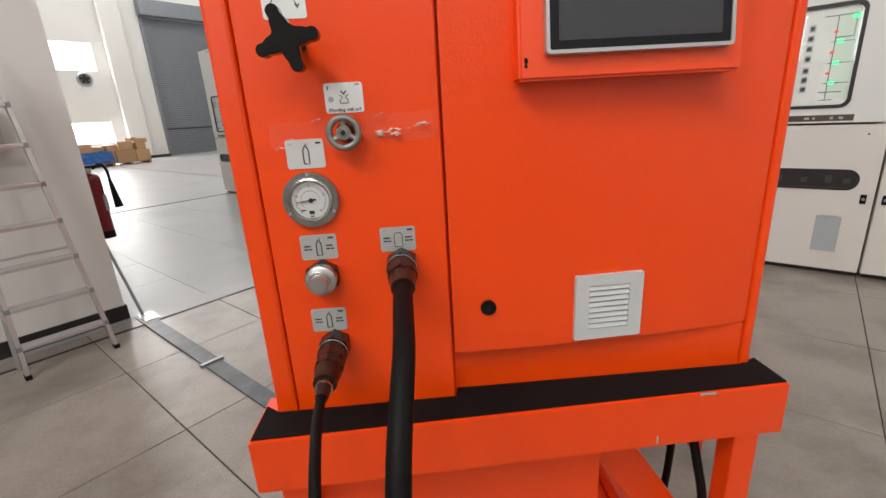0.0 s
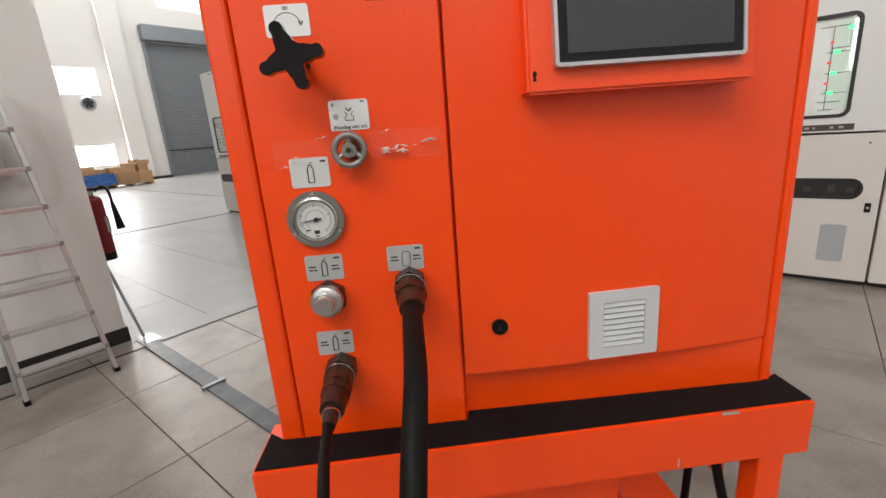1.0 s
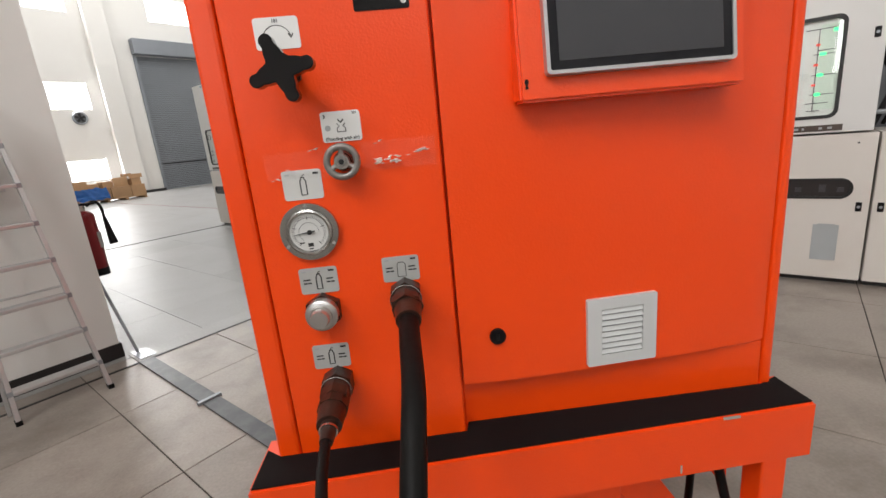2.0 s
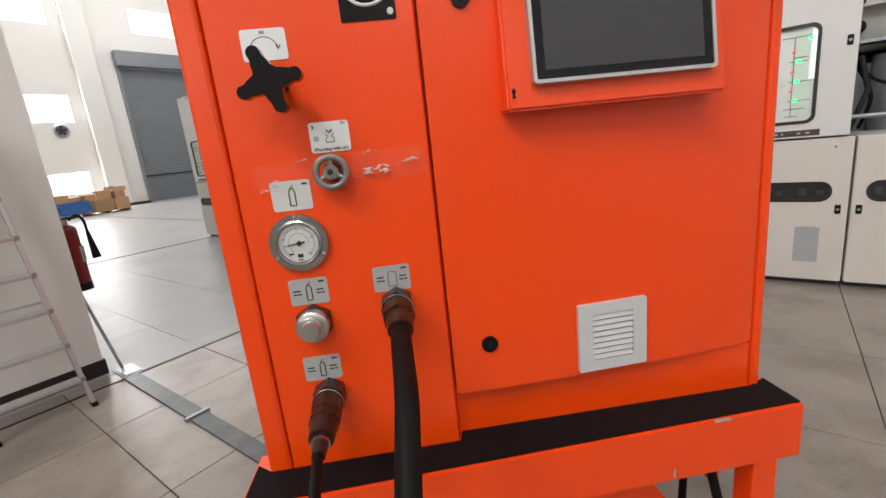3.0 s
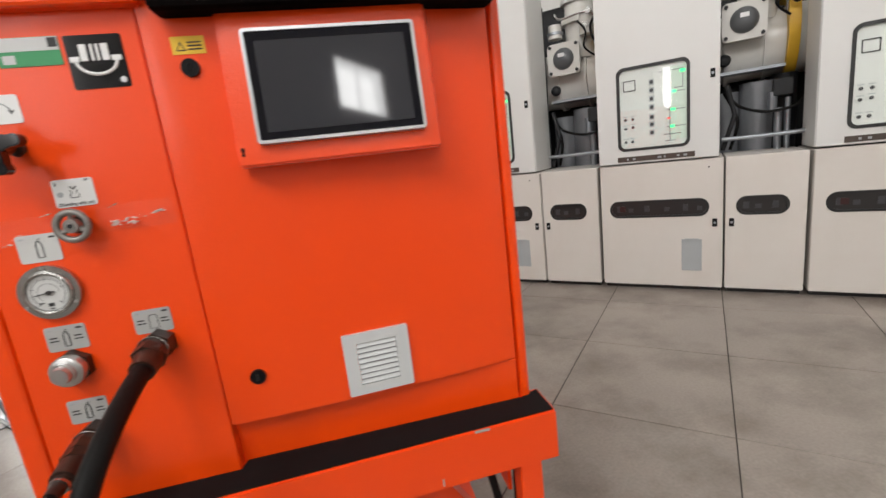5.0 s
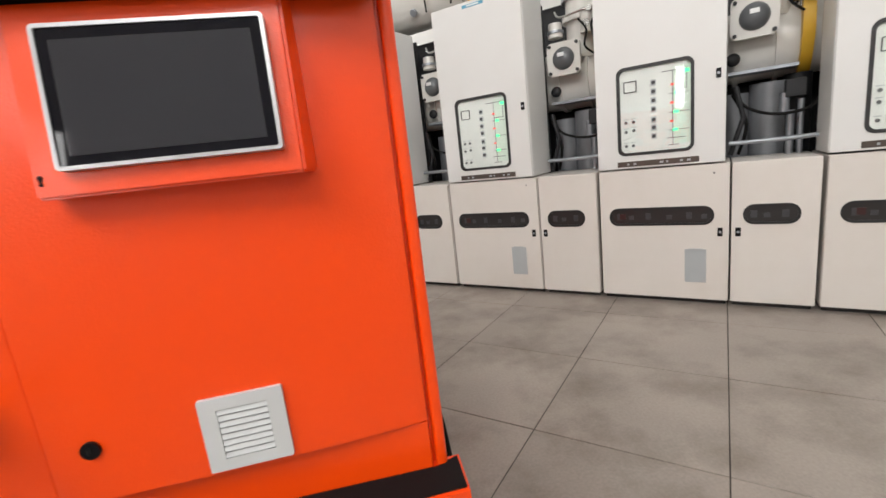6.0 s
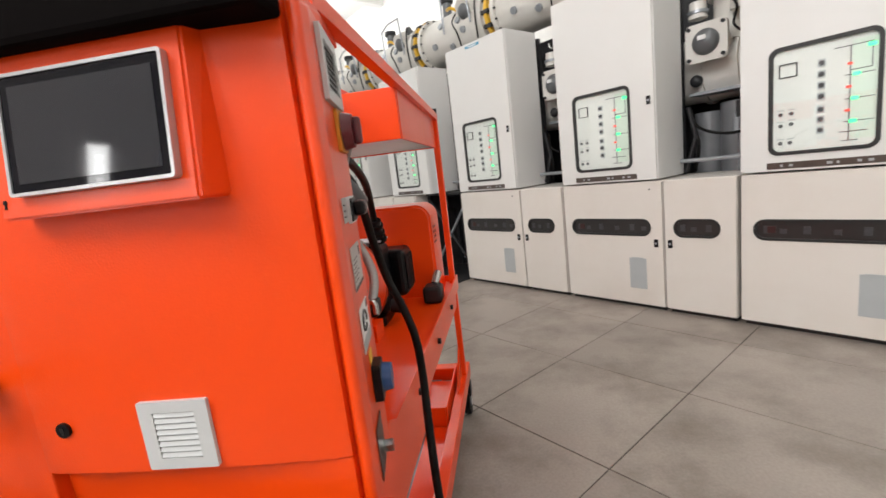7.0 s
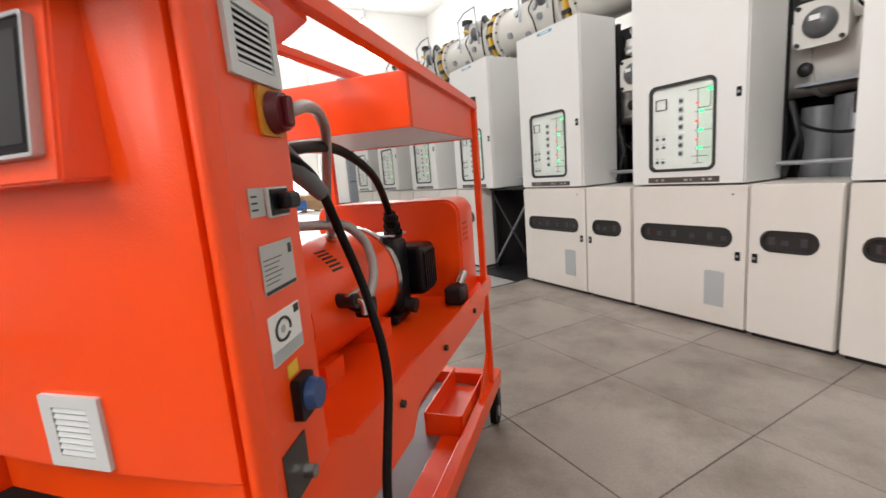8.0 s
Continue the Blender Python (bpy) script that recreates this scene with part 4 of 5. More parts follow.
for k in range(41):
    a = radians(230 - k * 7.0)
    r0 = (0.0195 if k % 10 == 0 else 0.0228) if k % 5 == 0 else 0.0238
    part("scale_mark", rod((gx + r0 * math.cos(a), -0.0078, gz + r0 * math.sin(a)), (gx + 0.0255 * math.cos(a), -0.0078, gz + 0.0255 * math.sin(a)), 0.0003 if k % 10 else 0.0005, seg=5), INK, gauge)
for r0, a0, a1 in ((0.0225, 230, -50), (0.0150, 230, 0)):
    n = 28
    part("scale_arc", tube([(gx + r0 * math.cos(radians(a0 + (a1 - a0) * k / n)), -0.0076, gz + r0 * math.sin(radians(a0 + (a1 - a0) * k / n))) for k in range(n + 1)], 0.00032, 5, bend=False), MIMIC_INK, gauge)
part("dial_print", box(gx - 0.016, gx - 0.009, -0.0081, -0.0074, gz - 0.0165, gz - 0.0145), INK, gauge)
part("dial_print", box(gx - 0.003, gx + 0.003, -0.0081, -0.0074, gz - 0.0265, gz - 0.0245), MIMIC_INK, gauge)
part("needle", rod((gx + 0.009, -0.0092, gz + 0.0012), (gx - 0.023, -0.0092, gz - 0.0025), 0.0013, 0.0004, 8), INK, gauge, "black needle")
part("needle_boss", rod((gx + 0.001, -0.0105, gz), (gx + 0.001, -0.0075, gz), 0.0036, seg=16), INK, gauge)
part("dial_print", box(gx - 0.004, gx + 0.004, -0.0081, -0.0074, gz - 0.022, gz - 0.0165), INK, gauge)
for a in (90, 210, 330):
    c, s_ = math.cos(radians(a)), math.sin(radians(a))
    part("flange_screw", rod((gx + 0.0395 * c, -0.0085, gz + 0.0395 * s_), (gx + 0.0395 * c, -0.005, gz + 0.0395 * s_), 0.0025, seg=8), CAP_METAL, gauge)

# capped coupling
cx, cz = -0.076, 1.165
cap = part("capped_coupling", rod((cx, -0.012, cz), (cx, F, cz), 0.029, seg=6), BRASS, cart, "brown hexagonal coupling with silver screw cap")
part("cap", rod((cx, -0.026, cz), (cx, -0.011, cz), 0.0248, seg=40), CAP_METAL, cap, "silver screw cap", smooth=True)
part("cap_shoulder", rod((cx, -0.029, cz), (cx, -0.0262, cz), 0.0205, 0.0242, 40), CAP_METAL, cap, smooth=True)
part("cap_step", rod((cx, -0.036, cz), (cx, -0.0285, cz), 0.0172, seg=40), CAP_METAL, cap, smooth=True)
part("cap_top", rod((cx, -0.044, cz), (cx, -0.0355, cz), 0.0128, 0.0150, seg=40), CAP_METAL, cap, smooth=True)
for k in range(28):
    a = 2 * math.pi * k / 28
    part("knurl", rod((cx + 0.0246 * math.cos(a), -0.024, cz + 0.0246 * math.sin(a)), (cx + 0.0246 * math.cos(a), -0.013, cz + 0.0246 * math.sin(a)), 0.0009, seg=5), CAP_METAL, cap)


def hose_fitting(x, z, path, r, body_r, ferrule):
    """A bronze coupling that points straight out of the panel, and the hose that leaves it."""
    p = [Vector(q) for q in path]
    d = (p[1] - p[0]).normalized()
    f = part("hose_coupling", rod((x, -0.026, z), (x, F, z), body_r * 1.22, seg=6), BRASS, cart, "brown bronze hose coupling")
    part("coupling_nut", rod((x, -0.022, z), p[0] - d * 0.012, body_r * 1.05, body_r * 1.12, 8), BRASS, f, smooth=True)
    part("coupling_ring", tube([(x + body_r * 1.10 * math.cos(2 * math.pi * k / 28), -0.034, z + body_r * 1.10 * math.sin(2 * math.pi * k / 28)) for k in range(29)], 0.0011, 6, bend=False), CHROME, f, "thin bright wire ring")
    part("lock_nut", rod((x, -0.040, z - 0.001), (x, -0.058, z - 0.004), body_r * 1.14, body_r * 1.10, 6), BRASS, f)
    part("coupling_sleeve", rod(p[0] - d * 0.014, p[0] + d * 0.022, body_r * 1.0, body_r * 0.86, 20), BRASS, f, smooth=True)
    if ferrule:
        part("ferrule", rod(p[0] + d * 0.02, p[0] + d * 0.055, r + 0.0055, r + 0.002, 16), BRASS, f, "dark ferrule", smooth=True)
        part("ferrule_ring", rod(p[0] + d * 0.030, p[0] + d * 0.034, r + 0.0062, seg=20), CHROME, f, "bright steel ring", smooth=True)
    return part("hose", tube([p[0] + d * (0.045 if ferrule else 0.015)] + p[1:], r, 14), RUBBER, f, "black rubber hose", smooth=True)


hose_fitting(-0.071, 1.039, [(-0.072, -0.085, 1.029), (-0.071, -0.15, 1.023), (-0.066, -0.205, 1.017), (-0.052, -0.29, 1.0), (-0.045, -0.345, 0.94), (-0.05, -0.38, 0.75), (-0.06, -0.40, 0.4), (-0.08, -0.45, 0.06), (-0.3, -0.7, 0.012), (-0.9, -1.1, 0.012)], 0.0075, 0.0215, True)
hose_fitting(0.056, 1.178, [(0.058, -0.065, 1.170), (0.059, -0.14, 1.155), (0.060, -0.21, 1.134), (0.056, -0.26, 1.103), (0.049, -0.325, 1.04), (0.045, -0.37, 0.93), (0.04, -0.40, 0.6), (0.05, -0.42, 0.2), (0.0, -0.5, 0.03), (-0.3, -0.9, 0.018), (-1.0, -1.4, 0.018)], 0.0145, 0.0215, False)

# maker's plate, stickers
lg = plate(0.030, 0.107, 1.592, 1.668, "maker_plate", GLOSS_BLACK, F, cart, 0.003, "black maker's plate with white emblem")
for k, (x, w) in enumerate(((0.053, 0.010), (0.0645, 0.004), (0.072, 0.004), (0.082, 0.010))):
    part("emblem_bar", box(x - w / 2, x + w / 2, F - 0.003, F - 0.001, 1.631, 1.655, 0.001), DIAL, lg)
part("emblem_arc", tube([(0.044 + 0.024 + 0.028 * math.cos(radians(a)), F - 0.0015, 1.632 + 0.020 * math.sin(radians(a))) for a in range(180, 361, 15)], 0.0025, 8, bend=False), DIAL, lg)
part("emblem_side", box(0.033, 0.046, F - 0.003, F - 0.001, 1.630, 1.638, 0.001), DIAL, lg)
part("emblem_side", box(0.089, 0.103, F - 0.003, F - 0.001, 1.630, 1.638, 0.001), DIAL, lg)
part("plate_screw", rod((0.099, F - 0.004, 1.602), (0.099, F - 0.001, 1.602), 0.0045, seg=12), ALU, lg)
st = plate(-0.058, 0.024, 1.629, 1.669, "sticker", GREEN, F, cart, 0.002, "green and grey sticker")
part("sticker_top", box(-0.0575, 0.0235, F - 0.0016, F - 0.001, 1.650, 1.6685), LABEL, st)
part("sticker_mark", box(0.010, 0.022, F - 0.002, F - 0.001, 1.654, 1.667), INK, st)
bar(st, -0.052, -0.036, 1.633, 1.645, LABEL)
ys = plate(0.176, 0.224, 1.630, 1.656, "warning_sticker", YEL_LABEL, -0.0048, cart, 0.001, "yellow warning sticker")
part("warning_triangle", prism([(0.182, -0.0064, 1.635), (0.196, -0.0064, 1.635), (0.189, -0.0064, 1.649)], (0, 0.0006, 0)), INK, ys)
part("triangle_inner", prism([(0.1845, -0.0069, 1.6365), (0.1935, -0.0069, 1.6365), (0.189, -0.0069, 1.6455)], (0, 0.0006, 0)), YEL_LABEL, ys)
for k in range(3):
    part("print_bar", box(0.199, 0.219, -0.0066, -0.0059, 1.636 + 0.005 * k, 1.638 + 0.005 * k), INK, ys)
plate(0.02, 0.10, 0.735, 0.77, "lower_label", LABEL, 0.03, cart, 0.002)

# ---- side panel with switches ----
# the side leans inwards; its fittings are built facing -y and turned to it
side = Matrix.Translation((0.7222, 0.06, 0)) @ Matrix.Rotation(radians(101.6), 4, "Z")


def on_side(ob):
    ob.matrix_local = side
    return ob


grille(cart, 0.042, 0.188, 1.582, 1.70, 0.0, 8, side, "side_grille", 0.13, STEEL_DARK)
rs = on_side(part("main_switch", slab(round_loop(0.106, 0.180, 1.503, 1.578, 0.006), -0.006, 0), AMBER, cart, "red and yellow main switch"))
part("switch_knob", rod((0.148, -0.026, 1.541), (0.148, -0.007, 1.541), 0.030, 0.035, 28), DEEP_RED, rs, "red rotary knob", smooth=True)
part("switch_grip", box(0.140, 0.156, -0.040, -0.022, 1.516, 1.566, 0.006), DEEP_RED, rs)
ro = on_side(part("selector_switch", slab(round_loop(0.092, 0.158, 1.375, 1.423, 0.003), -0.006, 0), WHITE_PLASTIC, cart, "black rotary selector on pale plate"))
part("selector_base", box(0.095, 0.155, -0.009, -0.005, 1.378, 1.420, 0.002), BLACK, ro)
part("selector_knob", box(0.112, 0.16, -0.03, -0.005, 1.386, 1.414, 0.008), BLACK, ro)
pl = on_side(part("selector_label", box(0.044, 0.088, -0.0012, 0, 1.380, 1.423), LABEL, cart))
for k in range(3):
    part("print_bar", box(0.049, 0.066, -0.0017, -0.001, 1.389 + k * 0.01, 1.392 + k * 0.01), INK, pl)
p1 = on_side(part("rating_plate", slab(round_loop(0.052, 0.158, 1.258, 1.336, 0.002, 2), -0.0015, 0), LABEL, cart, "silver rating plate with fine print"))
for k in range(6):
    part("print_bar", box(0.058, 0.10 + 0.008 * (k % 3), -0.002, -0.0014, 1.274 + 0.0075 * k, 1.2757 + 0.0075 * k), MIMIC_INK, p1)
part("print_block", box(0.140, 0.152, -0.002, -0.0014, 1.312, 1.328), INK, p1)
part("print_band", box(0.054, 0.156, -0.002, -0.0014, 1.259, 1.265), INK, p1)
p2 = on_side(part("notice_plate", slab(round_loop(0.046, 0.152, 1.145, 1.226, 0.002, 2), -0.0015, 0), DIAL, cart, "white notice plate with a ring of arrows"))
part("notice_band", box(0.047, 0.151, -0.002, -0.0014, 1.146, 1.168), GREY_PLATE, p2)
part("print_block", box(0.130, 0.149, -0.002, -0.0014, 1.209, 1.223), INK, p2)
part("arrow_ring", tube([(0.088 + 0.024 * math.cos(radians(a)), -0.0018, 1.196 + 0.018 * math.sin(radians(a))) for a in range(-20, 321, 20)], 0.0026, 6, bend=False), INK, p2)
part("ring_centre", rod((0.088, -0.0022, 1.196), (0.088, -0.0012, 1.196), 0.007, seg=10), GREY_PLATE, p2)
yt = on_side(part("yellow_tag", box(0.084, 0.120, -0.0012, 0, 1.109, 1.132), YEL_LABEL, cart, "small yellow tag"))
so = on_side(part("socket", slab(round_loop(0.084, 0.142, 1.03, 1.103, 0.008), -0.016, 0), BLACK, cart, "black socket with blue cap"))
part("socket_cap", rod((0.122, -0.034, 1.066), (0.122, -0.014, 1.066), 0.026, 0.029, 24), BLUE, so, "blue hinged cap", smooth=True)
op = on_side(part("cable_opening", box(0.03, 0.11, -0.0015, 0.0, 0.906, 1.004), DARK_IN, cart, "dark cable opening"))
part("gland", rod((0.095, -0.02, 0.935), (0.095, 0, 0.935), 0.013, seg=6), CHROME, op)

# ---- rear of the cart: deck, frame, tray, machines ----
XF = 0.67
part("deck", box(-0.19, XF - 0.009, DEEP, 1.84, 0.825, 0.835), ORANGE, cart)
apron = prism([(XF - 0.008, 0.06, 0.896), (XF - 0.008, 0.30, 0.896), (XF - 0.008, 0.36, 0.868), (XF - 0.008, 1.845, 0.868), (XF - 0.008, 1.845, 0.79), (XF - 0.008, 1.70, 0.79), (XF - 0.008, 1.66, 0.735), (XF - 0.008, 0.75, 0.735), (XF - 0.008, 0.68, 0.66), (XF - 0.008, 0.06, 0.66)], (0.008, 0, 0))
part("deck_side", apron, ORANGE, cart)
part("deck_side", box(-0.2, -0.191, 0.06, 1.845, 0.735, 0.868), ORANGE, cart)
part("deck_end", box(-0.19, XF - 0.009, 1.837, 1.845, 0.79, 0.868), ORANGE, cart)
for y in (0.62, 1.02, 1.45):
    part("deck_bolt", rod((XF, y, 0.80), (XF + 0.012, y, 0.80), 0.012, seg=6), STEEL_DARK, cart)
for x in (0.65, -0.18):
    part("top_rail", prism([(x - 0.017, DEEP, 1.775), (x - 0.017, 1.79, 1.722), (x - 0.017, 1.79, 1.756), (x - 0.017, DEEP, 1.811)], (0.034, 0, 0)), ORANGE, cart)
    part("rear_post", box(x - 0.016, x + 0.016, 1.755, 1.79, 0.84, 1.722, 0.004), ORANGE, cart)
    part("lower_post", box(x - 0.016, x + 0.016, 1.77, 1.802, 0.285, 0.79, 0.004), ORANGE, cart)
    part("front_leg", box(x + 0.012 if x > 0 else x - 0.02, x + 0.06 if x > 0 else x + 0.028, -0.036, 0.012, 0.285, 0.884, 0.004), ORANGE, cart)
    part("base_rail", box(x - 0.03, x + 0.02, -0.02, 1.96, 0.20, 0.285, 0.005), ORANGE, cart)
    for y in (0.06, 1.86):
        w = part("caster", rod((x - 0.02, y, 0.075), (x + 0.015, y, 0.075), 0.075, seg=28), RUBBER, cart, "black rubber caster", smooth=True)
        part("caster_fork", box(x - 0.03, x + 0.025, y - 0.035, y + 0.035, 0.12, 0.20, 0.006), STEEL_DARK, w)
        part("caster_hub", rod((x - 0.024, y, 0.075), (x + 0.02, y, 0.075), 0.03, seg=16), PIPE, w)
part("top_cross_rail", box(-0.163, 0.633, 1.756, 1.79, 1.722, 1.756, 0.004), ORANGE, cart)
part("base_cross_rail", box(-0.16, 0.618, 1.88, 1.955, 0.20, 0.28, 0.005), ORANGE, cart)
part("base_cross_rail", box(-0.16, 0.618, 0.02, 0.09, 0.20, 0.28, 0.005), ORANGE, cart)
part("base_plate", box(0.30, 0.50, 0.1, 1.87, 0.205, 0.215), STEEL_MID, cart, "grey base plate")
part("base_channel", box(0.505, 0.618, 0.1, 1.34, 0.20, 0.23, 0.003), ORANGE, cart)
part("base_channel", box(-0.15, 0.295, 0.1, 1.87, 0.20, 0.23, 0.003), ORANGE, cart)
part("base_box", box(0.42, 0.61, 1.35, 1.84, 0.205, 0.22), ORANGE, cart)
for x in (0.42, 0.60):
    part("box_side", box(x, x + 0.01, 1.35, 1.84, 0.221, 0.33, 0.003), ORANGE, cart)
part("box_side", box(0.431, 0.599, 1.352, 1.362, 0.221, 0.325, 0.003), ORANGE, cart)
part("gusset", prism([(0.634, 1.77, 0.285), (0.634, 1.55, 0.285), (0.634, 1.77, 0.46)], (0.008, 0, 0)), ORANGE, cart)
part("diagonal_brace", prism([(0.40, 0.10, 0.73), (0.50, 0.10, 0.73), (0.74, 0.10, 0.36), (0.66, 0.10, 0.33)], (0, 0.04, 0)), ORANGE, cart)
part("lifting_bar", box(0.385, 0.415, 0.40, 1.785, 1.7735, 1.80, 0.004), ORANGE, cart)
part("bar_block", box(0.38, 0.42, 1.757, 1.785, 1.7565, 1.773, 0.002), ORANGE, cart)
part("eye_bolt", rod((0.655, 1.77, 1.757), (0.655, 1.77, 1.78), 0.014, seg=8), STEEL_DARK, cart)
part("cable", tube([(0.60, 0.02, 0.82), (0.615, 0.0, 0.72), (0.635, -0.01, 0.60), (0.645, 0.02, 0.45), (0.63, 0.05, 0.3)], 0.009), RUBBER, cart, "black cable", smooth=True)
tray = bmesh_new()
box(-0.16, 0.645, 0.95, 1.75, 1.585, 1.588, 0, tray)
part("tray_floor", tray, ALU, cart, "pale metal tray underside")
for x0, x1, y0, y1 in ((-0.16, 0.645, 0.94, 0.95), (-0.16, 0.645, 1.742, 1.752), (0.638, 0.648, 0.951, 1.741), (-0.163, -0.153, 0.951, 1.741)):
    part("tray_side", box(x0, x1, y0, y1, 1.58, 1.755, 0.002), ORANGE, cart)
cover = slab(round_loop(-0.16, 0.605, 0.76, 1.305, 0.075, 8), 1.55, 1.80)
bmesh.ops.bevel(cover, geom=[e for e in cover.edges if len(e.link_faces) == 2 and e.calc_face_angle() > 1.2], offset=0.012, segments=3, affect="EDGES")
cv = part("machine_cover", cover, ORANGE, cart, "rounded orange machine cover")
for k in range(3):
    for j in range(4):
        part("vent_slot", box(0.6045, 0.6065, 1.60 + 0.03 * k, 1.608 + 0.03 * k, 1.10 + 0.026 * j, 1.112 + 0.026 * j), DARK_IN, cv)
comp = part("compressor", rod((0.27, 0.55, 1.04), (0.27, 1.10, 1.04), 0.2, seg=36), ORANGE, cart, "orange compressor drum with steel ring", smooth=True)
part("end_ring", rod((0.27, 1.10, 1.04), (0.27, 1.13, 1.04), 0.208, seg=36), CHROME, comp, "bright steel ring", smooth=True)
part("end_cap", ball((0.27, 0.55, 1.04), 0.199, sy=0.45), ORANGE, comp, smooth=True)
for k in range(6):
    cs = box(-0.004, 0.004, 0.727, 0.787, 0.19, 0.2012, 0.001)
    bmesh.ops.transform(cs, verts=cs.verts, matrix=Matrix.Translation((0.27, 0, 1.04)) @ Matrix.Rotation(radians(31 + 4.6 * k), 4, "Y"))
    part("cooling_slot", cs, DARK_IN, comp)
part("foot", box(0.15, 0.45, 0.6, 0.7, 0.835, 0.9), ORANGE, comp)
part("foot", box(0.15, 0.45, 0.95, 1.05, 0.835, 0.9), ORANGE, comp)
pump = part("pump_block", box(0.25, 0.455, 1.135, 1.27, 0.88, 1.18, 0.02), BLACK, cart, "black pump block")
part("pump_base", box(0.27, 0.44, 1.12, 1.28, 0.836, 0.882, 0.012), BLACK, pump)
part("pump_head", box(0.35, 0.45, 1.14, 1.24, 1.165, 1.20, 0.012), STEEL_DARK, pump)
part("head_plate", box(0.335, 0.462, 1.13, 1.25, 1.196, 1.204, 0.002), PIPE, pump, "grey clamp plate")
mb = box(0.29, 0.515, 1.271, 1.44, 0.92, 1.135, 0.028, seg=3)
part("pump_motor", mb, BLACK, pump, "black motor")
for k in range(6):
    part("motor_fin", box(0.513, 0.521, 1.285 + 0.024 * k, 1.293 + 0.024 * k, 0.95, 1.105, 0.002), BLACK, pump)
part("pump_outlet", rod((0.43, 1.2, 0.91), (0.50, 1.2, 0.90), 0.03, seg=16), STEEL_DARK, pump)
part("valve_block", box(0.485, 0.535, 0.735, 0.80, 1.005, 1.06, 0.008), BLACK, cart, "black hose valve block")
vl = part("drain_valve", rod((0.455, 0.69, 1.075), (0.525, 0.69, 1.075), 0.022, seg=12), STEEL_DARK, cart, "small valve with steel tap")
part("valve_tap", tube([(0.52, 0.69, 1.075), (0.545, 0.688, 1.07), (0.55, 0.685, 1.035)], 0.010), CHROME, vl, smooth=True)
part("valve_lever", box(0.505, 0.518, 0.66, 0.73, 1.096, 1.104), CHROME, vl)
part("valve_elbow", tube([(0.50, 0.70, 1.062), (0.503, 0.725, 1.045), (0.505, 0.748, 1.038)], 0.017), BLACK, vl, smooth=True)
fs = part("floor_switch", box(0.55, 0.64, 1.40, 1.50, 0.836, 0.92, 0.015), STEEL_DARK, cart, "dark junction box")
part("gland", rod((0.60, 1.49, 0.915), (0.615, 1.53, 0.965), 0.02, seg=12), CHROME, fs)
part("flow_gauge", rod((0.2, 0.5, 1.36), (0.2, 0.54, 1.36), 0.06, seg=24), BLUE, cart, "blue-rimmed gauge", smooth=True)
part("conduit", tube([(0.69, 0.225, 1.54), (0.70, 0.252, 1.55), (0.67, 0.346, 1.571), (0.63, 0.448, 1.568), (0.585, 0.535, 1.53), (0.5, 0.644, 1.414), (0.4, 0.794, 1.316), (0.338, 0.89, 1.232)], 0.012, 12), BRAID, cart, "grey braided metal conduit", smooth=True)
part("conduit_gland", rod((0.352, 0.868, 1.252), (0.33, 0.90, 1.215), 0.02, seg=8), CHROME, cart)
part("hose", tube([(0.62, 0.25, 1.47), (0.60, 0.38, 1.498), (0.55, 0.64, 1.508), (0.50, 0.92, 1.44), (0.455, 1.1, 1.33), (0.44, 1.17, 1.21)], 0.0135, 12), RUBBER, cart, "black rubber hose", smooth=True)
he = part("hose_end", rod((0.452, 1.13, 1.29), (0.44, 1.17, 1.2), 0.024, 0.028, 14), BLACK, cart, "black ribbed hose end")
for k in range(3):
    f = 0.2 + 0.32 * k
    c0_, c1_ = Vector((0.452, 1.13, 1.29)).lerp(Vector((0.44, 1.17, 1.2)), f), Vector((0.452, 1.13, 1.29)).lerp(Vector((0.44, 1.17, 1.2)), f + 0.12)
    part("collar_ring", rod(c0_, c1_, 0.030 + 0.004 * k, seg=16), RUBBER, he, smooth=True)
part("cable", tube([(0.63, 0.25, 1.50), (0.650, 0.36, 1.44), (0.646, 0.455, 1.297), (0.657, 0.495, 1.19), (0.697, 0.46, 1.12), (0.724, 0.442, 1.045), (0.732, 0.435, 0.952), (0.743, 0.384, 0.848), (0.755, 0.335, 0.75), (0.765, 0.31, 0.55), (0.76, 0.32, 0.25), (0.78, 0.42, 0.014), (0.74, 0.7, 0.012)], 0.0105, 12), RUBBER, cart, "black hanging cable", smooth=True)
part("plug", rod((0.62, 0.30, 1.49), (0.655, 0.385, 1.40), 0.026, 0.017, 14), DOME, cart, "dark grey cable plug", smooth=True)
part("air_hose", tube([(0.30, 0.70, 1.30), (0.40, 0.812, 1.29), (0.425, 0.875, 1.268), (0.455, 0.918, 1.2), (0.5, 0.859, 1.125), (0.51, 0.798, 1.066), (0.505, 0.748, 1.038)], 0.016, 12), BRAID, cart, "grey braided hose", smooth=True)
part("pipe", tube([(0.1, 0.3, 1.3), (0.2, 0.5, 1.32), (0.45, 0.52, 1.31)], 0.012), CHROME, cart, smooth=True)

# ---- bay by the wall end: step ladder, extinguisher, bar, cable cover ----
lad = thing("step_ladder", "aluminium step ladder leaning close to the white wall", "ladder", HALL)
ZTOP = 1.92
SL = {"r": ((-2.95, -3.855, 0.0), (-3.24, -4.0, ZTOP)), "l": ((-2.95, -4.315, 0.0), (-3.24, -4.255, ZTOP))}


